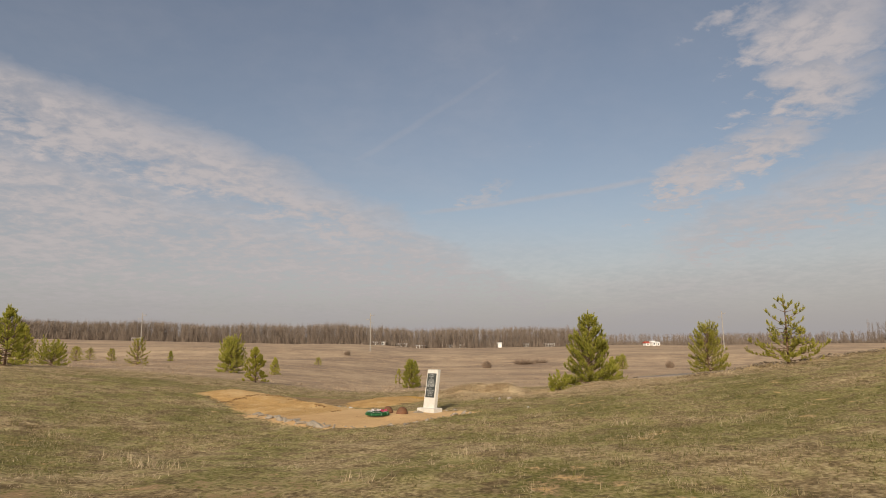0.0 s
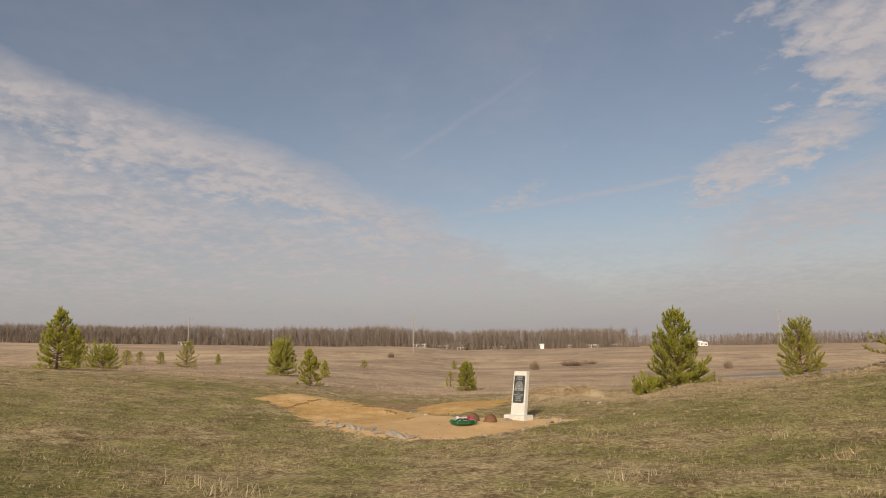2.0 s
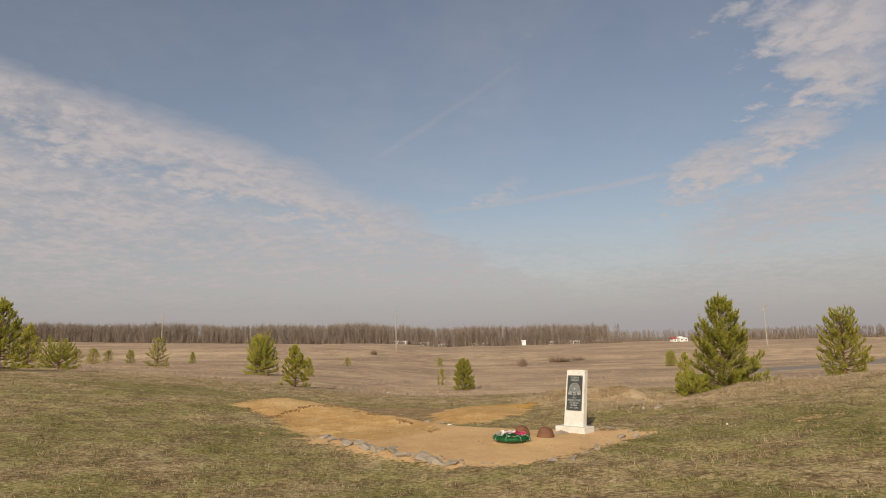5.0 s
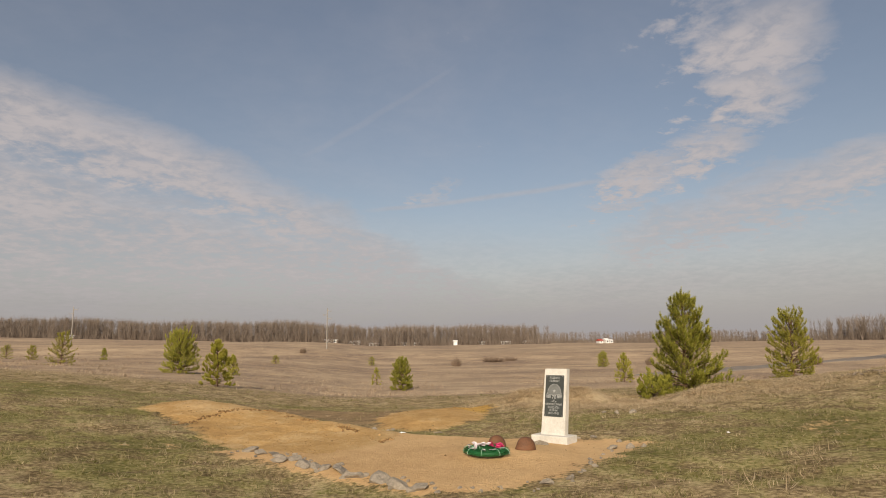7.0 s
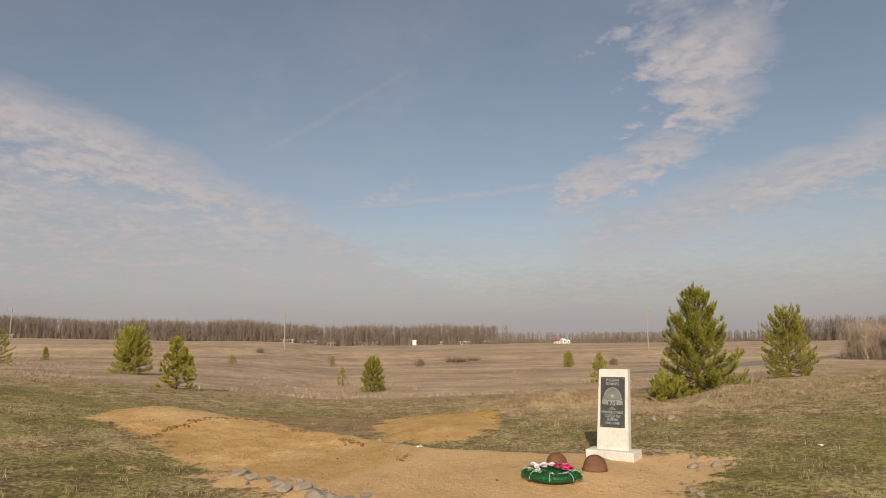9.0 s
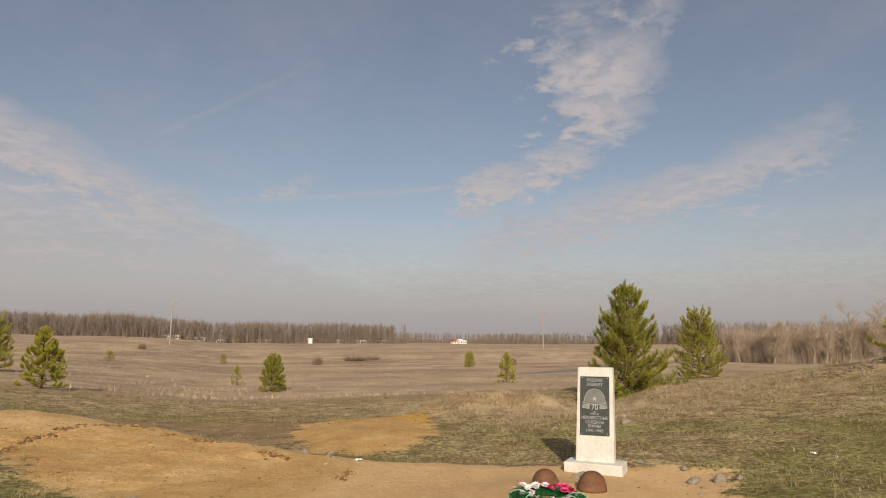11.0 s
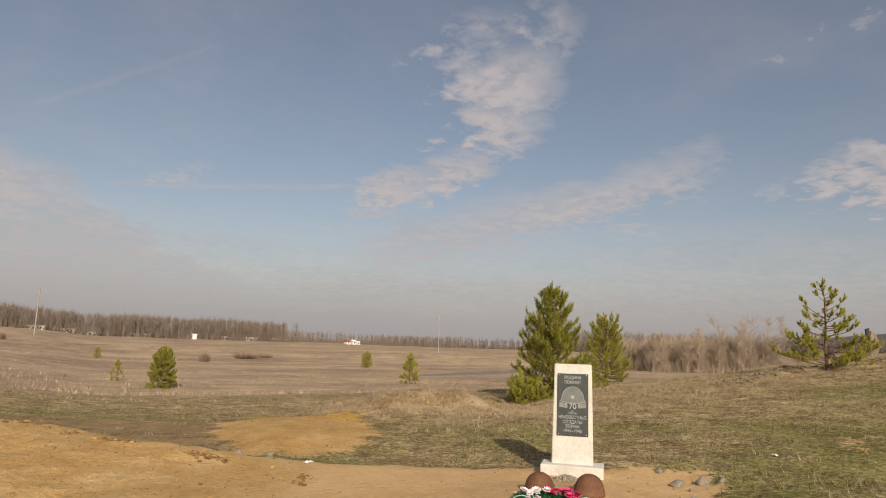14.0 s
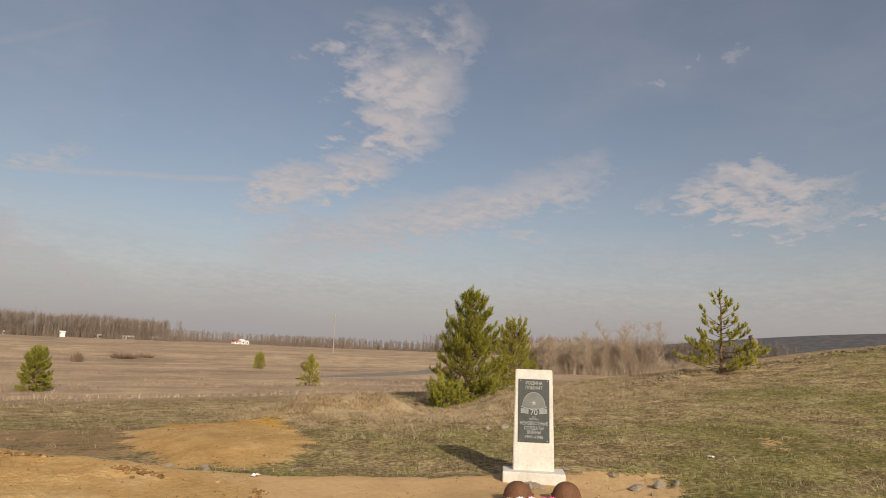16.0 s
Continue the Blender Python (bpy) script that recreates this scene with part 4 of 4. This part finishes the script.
def make_wood(name, line, count, depth, h0, h1, seed, label, twigs=40, gaps=0.0, w=0.14, look_of=None):
    rnd = random.Random(seed)
    V, F = [], []
    total = sum(math.dist(a, b) for a, b in zip(line, line[1:]))
    for a, b in zip(line, line[1:]):
        for _ in range(int(count * math.dist(a, b) / total)):
            t = rnd.random()
            x, y = a[0] + (b[0] - a[0]) * t, a[1] + (b[1] - a[1]) * t + rnd.uniform(0, depth)
            if noise.noise((x * 0.04, y * 0.04, seed)) < gaps - 0.6:
                continue
            v = 0.92 + 0.14 * (noise.noise((x * 0.03, seed, 0)) + noise.noise((x * 0.2, seed, 5)) * 0.6)
            bare_tree(V, F, x, y, rnd.uniform(h0, h1) * v, rnd, twigs, 0.14, w)
    # undergrowth
    for a, b in zip(line, line[1:]):
        for _ in range(int(count * 3.0 * math.dist(a, b) / total)):
            t = rnd.random()
            x, y = a[0] + (b[0] - a[0]) * t, a[1] + (b[1] - a[1]) * t + rnd.uniform(-2, depth)
            p = Vector((x, y, ground_z(x, y) - 0.1))
            for _ in range(3):
                stick(V, F, p, p + Vector((rnd.uniform(-1.5, 1.5), rnd.uniform(-1, 1), rnd.uniform(0.25, 1.0) ** 1.5 * h0 * 0.55)), w * 1.0, rnd)
    tagged(part(name, (V, F), look_of or BARE), label, "woods", kind="stuff")


make_wood("tree_belt", [(-620, 330), (-300, 318), (-60, 306), (88, 304)], 4700, 40, 11.6, 13.2, 21, "long belt of bare deciduous trees along the field", 46, w=0.115)
make_wood("far_tree_belt", [(80, 470), (180, 520), (330, 520)], 800, 60, 9, 13, 22, "distant belt of bare trees beyond the fields", 18)
make_wood("valley_hedge", [(150, 345), (195, 322), (250, 290)], 420, 30, 6, 9, 25, "low hedge of bare shrubs across the valley", 22)
make_wood("eastern_tree_belt", [(250, 290), (300, 210), (330, 120)], 1100, 40, 13, 17, 23, "bare wood on the eastern side of the valley", 22)
make_wood("birch_thicket", [(92, 83), (97, 77), (103, 70), (106, 64)], 800, 14, 5.6, 9.2, 24, "thicket of bare birches and shrubs beyond the slope", 44, w=0.04, look_of=FEATHER)
make_wood("shrub_thicket", [(106, 64), (112, 55), (122, 42)], 500, 10, 3.0, 5.0, 26, "low thicket of bare shrubs beyond the slope", 40, w=0.03, look_of=FEATHER)


def make_birch(x, y, h, seed, tone):
    rnd = random.Random(seed)
    ob = thing("birch_tree", "bare birch with pale trunk at the edge of the thicket", "tree", pose(x, y, ground_z(x, y) - 0.1), group="birches before the thicket")
    V, F, T, G = [], [], [], []
    pts = [Vector((rnd.gauss(0, 0.012) * h * i, rnd.gauss(0, 0.012) * h * i, h * i / 6)) for i in range(7)]
    tube(V, F, pts, [0.05 * (1 - i / 6.5) + 0.01 for i in range(7)], 6)
    for _ in range(70):
        t = rnd.uniform(0.15, 0.97) * 6
        p = pts[int(min(5, t))].lerp(pts[int(min(5, t)) + 1], t % 1)
        a, L = rnd.uniform(0, 6.28), h * rnd.uniform(0.12, 0.3) * (1.2 - t / 7.5)
        mid_p = p + Vector((math.cos(a) * L * 0.7, math.sin(a) * L * 0.7, L * 0.6))
        tube(T, G, [p, mid_p, mid_p + Vector((math.cos(a) * L * 0.3, math.sin(a) * L * 0.3, L * 0.5))], [0.022, 0.014, 0.005], 3)
        for _ in range(9):
            stick(T, G, p.lerp(mid_p, rnd.uniform(0.4, 1)), mid_p + Vector((rnd.gauss(0, 0.6) * L, rnd.gauss(0, 0.6) * L, L * rnd.uniform(0.1, 1.0))), 0.008, rnd)
    part("trunk", (V, F), tone, ob)
    part("crown", (T, G), FEATHER, ob)


rb = random.Random(8)
for i in range(24):
    t = i / 23
    bx, by = 90 + 24 * t + rb.uniform(-1, 1), 82.5 - 28 * t + rb.uniform(-1, 5)
    make_birch(bx, by, 10.5 + rb.uniform(-0.8, 0.8) if 10 <= i <= 15 else (rb.uniform(6.5, 8.5) if i < 16 else rb.uniform(4.5, 5.5)), 50 + i, BIRCH)


def make_bush(x, y, r, h, seed, label, count=700, look_of=None):
    rnd = random.Random(seed)
    V, F = [], []
    for _ in range(count):
        a, q = rnd.uniform(0, 6.28), rnd.random() ** 0.5
        px, py = math.cos(a) * q * r * 0.6, math.sin(a) * q * r * 0.6
        p = Vector((px, py, 0))
        stick(V, F, p, p + Vector((px * 0.8 + rnd.gauss(0, 0.15) * r, py * 0.8 + rnd.gauss(0, 0.15) * r, h * rnd.uniform(0.35, 1.0) * (1.1 - 0.5 * q))), 0.03 * r ** 0.5, rnd)
    ob = part("bush", (V, F), look_of or BRUSH)
    ob.matrix_world = pose(x, y, ground_z(x, y) - 0.05)
    tagged(ob, label, "bush", "bare bushes in the meadow")


make_bush(11.0, 96.0, 0.9, 1.9, 1, "reddish brown bare bush standing in the meadow")
make_bush(20.0, 109.0, 2.6, 1.5, 2, "low spreading brown bush in the meadow", 420)
make_bush(23.5, 111.0, 1.8, 1.2, 3, "low spreading brown bush in the meadow", 300)
make_bush(-17.0, 118.0, 0.7, 1.5, 4, "small bare bush in the far meadow")
make_bush(40.0, 84.0, 0.7, 1.7, 5, "small bare bush beside the road")
make_bush(62.0, 76.0, 1.0, 2.0, 6, "small bare bush beside the road")

# added dark twigs imitate the shadow of sapling and pine in the hollow
make_bush(4.7, 8.6, 0.6, 0.26, 7, "low dark twigs added in place of the pines' shade in a hollow", 900, DEADWOOD_SHADE)

make_bush(-1.75, -2.2, 0.22, 0.07, 8, "small dark dead twigs lying on the sand", 26, DEADWOOD_SHADE)

make_bush(44.0, 15.0, 1.3, 3.2, 9, "tall thin bare bush beyond the slope", 260, FEATHER)


def make_pole(x, y, h, arms):
    ob = thing("utility_pole", "grey concrete utility pole in the far field", "utility pole", pose(x, y, ground_z(x, y) - 0.2), group="line of utility poles")
    V, F = [], []
    tube(V, F, [Vector((0, 0, 0)), Vector((0, 0, h))], [0.15, 0.09], 8)
    part("mast", (V, F), POLE, ob)
    for k in range(arms):
        V, F = [], []
        s = 1 if k % 2 == 0 else -1
        tube(V, F, [Vector((0, 0, h - 0.5 - k * 0.9)), Vector((0.9 * s, 0, h - 0.7 - k * 0.9)), Vector((0.95 * s, 0, h - 0.35 - k * 0.9))], [0.07, 0.06, 0.06], 5)
        part("crossarm", (V, F), POLE, ob)


make_pole(-13.7, 137.7, 9.6, 3)
make_pole(75.8, 138.7, 10.4, 2)
make_pole(-70.0, 138.0, 8.6, 2)


def make_house(x, y, turn, w, d, h, roof_h, roof, label, windows=3):
    ob = thing("house", label, "house", pose(x, y, ground_z(x, y) - 0.1, 0, 0, turn), group="far buildings")
    bm = bmesh.new()
    box(bm, -w / 2, w / 2, -d / 2, d / 2, 0, h)
    part("wall", bm, WHITEWALL, ob)
    V = [(-w / 2 - .3, -d / 2 - .3, h), (w / 2 + .3, -d / 2 - .3, h), (w / 2 + .3, d / 2 + .3, h), (-w / 2 - .3, d / 2 + .3, h), (-w / 2 - .3, 0, h + roof_h), (w / 2 + .3, 0, h + roof_h)]
    part("roof", (V, [(0, 1, 5, 4), (2, 3, 4, 5), (1, 2, 5), (3, 0, 4), (3, 2, 1, 0)]), roof, ob)
    for k in range(windows):
        cx = -w / 2 + (k + 0.5) * w / windows
        bm = bmesh.new()
        box(bm, cx - 0.45, cx + 0.45, -d / 2 - 0.03, -d / 2 + 0.1, h * 0.35, h * 0.8)
        part("window", bm, DARKGLASS, ob)


make_house(38, 299, 4, 1.7, 2.0, 2.1, 0.5, WHITEWALL, "small white hut at the edge of the trees", 0)
make_house(129.2, 344, 8, 2.2, 4, 1.5, 1.0, REDROOF, "small house with a red roof beyond the field", 1)
make_house(132.2, 342, 8, 2.1, 4, 1.9, 1.0, WHITEWALL, "small whitewashed house beyond the field", 1)
make_house(135.0, 343, 8, 1.9, 4, 1.7, 0.7, WHITEWALL, "small whitewashed house beyond the field", 1)
rh = random.Random(4)
for hx, hw in ((-24, 9), (-12, 7), (-2, 6), (12, 6), (20, 4), (54, 4), (66, 6), (78, 5), (-150, 6)):
    make_house(hx, 311 + rh.uniform(0, 4), rh.uniform(-6, 6), hw * 0.8, 5, 1.5, 0.5, WHITEWALL, "low white village building showing between bare trees", 3)


def make_stump():
    ob = thing("leaning_stump", "dark leaning wooden stump beside a pale boulder on the slope", "stump", pose(18.6, 6.2, ground_z(18.6, 6.2) - 0.05))
    V, F = [], []
    tube(V, F, [Vector((-0.25, 0, 0)), Vector((-0.1, 0, 0.5)), Vector((0.05, 0, 0.95)), Vector((0.2, 0, 1.0))], [0.08, 0.07, 0.07, 0.03], 6)
    part("post", (V, F), DARKWOOD, ob)
    rock = new("boulder", rock_mesh(77, 1.3))
    rock.parent = ob
    rock.data.materials[0] = RUBBLE
    rock.matrix_local = Matrix.LocRotScale((0.36, 0.1, 0.3), None, (0.4, 0.34, 0.52))


make_stump()

# ---- grasses ----


def make_grass():
    rnd = random.Random(17)
    V, F = [], []

    def blade(x, y, z, h, lean, w):
        a = rnd.uniform(0, 6.28)
        dx, dy = math.cos(a) * lean * h, math.sin(a) * lean * h
        sx, sy = -math.sin(a) * w, math.cos(a) * w
        k = len(V)
        V.extend(((x - sx, y - sy, z), (x + sx, y + sy, z), (x + dx, y + dy, z + h)))
        F.append((k, k + 1, k + 2))
    n = 0
    while n < 52000:
        r = 3 + 22 * rnd.random() ** 0.8
        a = rnd.uniform(-0.7, math.pi + 0.7) if rnd.random() < 0.75 else rnd.uniform(0, 6.3)
        x, y = -2.5 + r * math.cos(a), -8 + r * math.sin(a)
        n += 1
        if max(inside(PLOT, x, y), inside(MOUND, x, y), inside(OCHRE, x, y), inside(SOIL, x, y) * 0.7) > -0.05 + rnd.gauss(0, 0.12):
            continue
        if straw_share(x, y) > rnd.uniform(0.1, 0.6) or noise.noise((x * 0.9, y * 0.9, 5)) < rnd.uniform(-0.5, 0.25):
            continue
        z = ground_z(x, y) - 0.004
        for _ in range(7):
            blade(x + rnd.gauss(0, 0.045), y + rnd.gauss(0, 0.045), z, rnd.uniform(0.015, 0.055), rnd.uniform(0.3, 1.8), rnd.uniform(0.003, 0.006))
    for _ in range(2600):
        r = 4 + 22 * rnd.random() ** 0.8
        a = rnd.uniform(-0.7, math.pi + 0.7)
        x, y = -2.5 + r * math.cos(a), -9 + r * math.sin(a)
        if max(inside(PLOT, x, y), inside(MOUND, x, y), inside(OCHRE, x, y)) > -0.3:
            continue
        z = ground_z(x, y) - 0.004
        s = rnd.uniform(0.04, 0.1)
        for _ in range(22):
            blade(x + rnd.gauss(0, s), y + rnd.gauss(0, s), z, rnd.uniform(0.03, 0.1), rnd.uniform(0.3, 1.6), rnd.uniform(0.003, 0.006))
    tagged(part("short_grass", (V, F), BLADES), "short mixed green and dry spring grass", "grass", kind="stuff")
    V, F = [], []
    for _ in range(15000):
        if rnd.random() < 0.6:
            x, y = rnd.gauss(3.0, 3.0), rnd.gauss(7.6, 1.9)
        else:
            x, y = rnd.uniform(2, 18), rnd.uniform(3.5, 10)
        if max(inside(OCHRE, x, y), inside(PLOT, x, y)) > -0.4 or x < -0.6:
            continue
        if noise.noise((x * 1.1, y * 1.1, 8)) < rnd.uniform(-0.35, 0.3):
            continue
        z = ground_z(x, y) - 0.01
        for _ in range(13):
            blade(x + rnd.gauss(0, 0.06), y + rnd.gauss(0, 0.06), z, rnd.uniform(0.02, 0.11), rnd.uniform(0.6, 2.8), rnd.uniform(0.003, 0.006))
    for _ in range(9000):
        x, y = rnd.uniform(-30, 30), 14 + 55 * rnd.random() ** 1.5
        z = ground_z(x, y) - 0.01
        if noise.noise((x * 0.15, y * 0.3, 2)) < rnd.uniform(-0.3, 0.4):
            continue
        for _ in range(7):
            blade(x + rnd.gauss(0, 0.18), y + rnd.gauss(0, 0.18), z, rnd.uniform(0.03, 0.11), rnd.uniform(0.5, 2.6), rnd.uniform(0.005, 0.009))
    for _ in range(3000):
        r = 2 + 21 * rnd.random() ** 0.8
        a = rnd.uniform(-0.7, math.pi + 0.7)
        cx, cy = -2.0 + r * math.cos(a), -11 + r * math.sin(a)
        if max(inside(PLOT, cx, cy), inside(MOUND, cx, cy), inside(OCHRE, cx, cy)) > -0.3 or noise.noise((cx * 0.5, cy * 0.5, 12)) < rnd.uniform(-0.4, 0.3):
            continue
        wide = rnd.uniform(0.03, 0.09)
        for _ in range(16):
            x, y = cx + rnd.gauss(0, wide), cy + rnd.gauss(0, wide)
            blade(x, y, ground_z(cx, cy) - 0.006, rnd.uniform(0.02, 0.07), rnd.uniform(0.4, 2.0), rnd.uniform(0.003, 0.005))
    for cx, cy in ((-4.8, -8.6), (-4.3, -8.9), (0.4, -8.5), (3.6, -5.5), (5.5, -7.0), (-7.5, -6.0), (-1.2, -10.5), (-5.5, -7.9), (-5.0, -8.2), (-4.6, -8.4), (3.4, -7.8), (2.4, -2.6), (0.95, -3.9)):
        for _ in range(50):
            x, y = cx + rnd.gauss(0, 0.2), cy + rnd.gauss(0, 0.16)
            blade(x, y, ground_z(x, y) - 0.01, rnd.uniform(0.05, 0.2), rnd.uniform(0.2, 2.0), rnd.uniform(0.003, 0.007))
    tagged(part("dry_grass", (V, F), STRAWMAT), "tall dry straw-coloured grass on the bank", "grass", kind="stuff")

    V, F = [], []
    for _ in range(17000):
        y = 20 + 110 * rnd.random() ** 1.3
        x = rnd.uniform(-0.75, 0.85) * (y + 20)
        if noise.noise((x * 0.12, y * 0.2, 6)) < rnd.uniform(-0.3, 0.45):
            continue
        z = ground_z(x, y) - 0.02
        k = 0.6 + y / 90
        for _ in range(6):
            blade(x + rnd.gauss(0, 0.2) * k, y + rnd.gauss(0, 0.2), z, rnd.uniform(0.06, 0.26), rnd.uniform(0.3, 1.8), rnd.uniform(0.008, 0.016) * k)
    tagged(part("dry_weeds", (V, F), WEEDS), "scattered dry brown weeds across the far meadow", "weeds", kind="stuff")


make_grass()
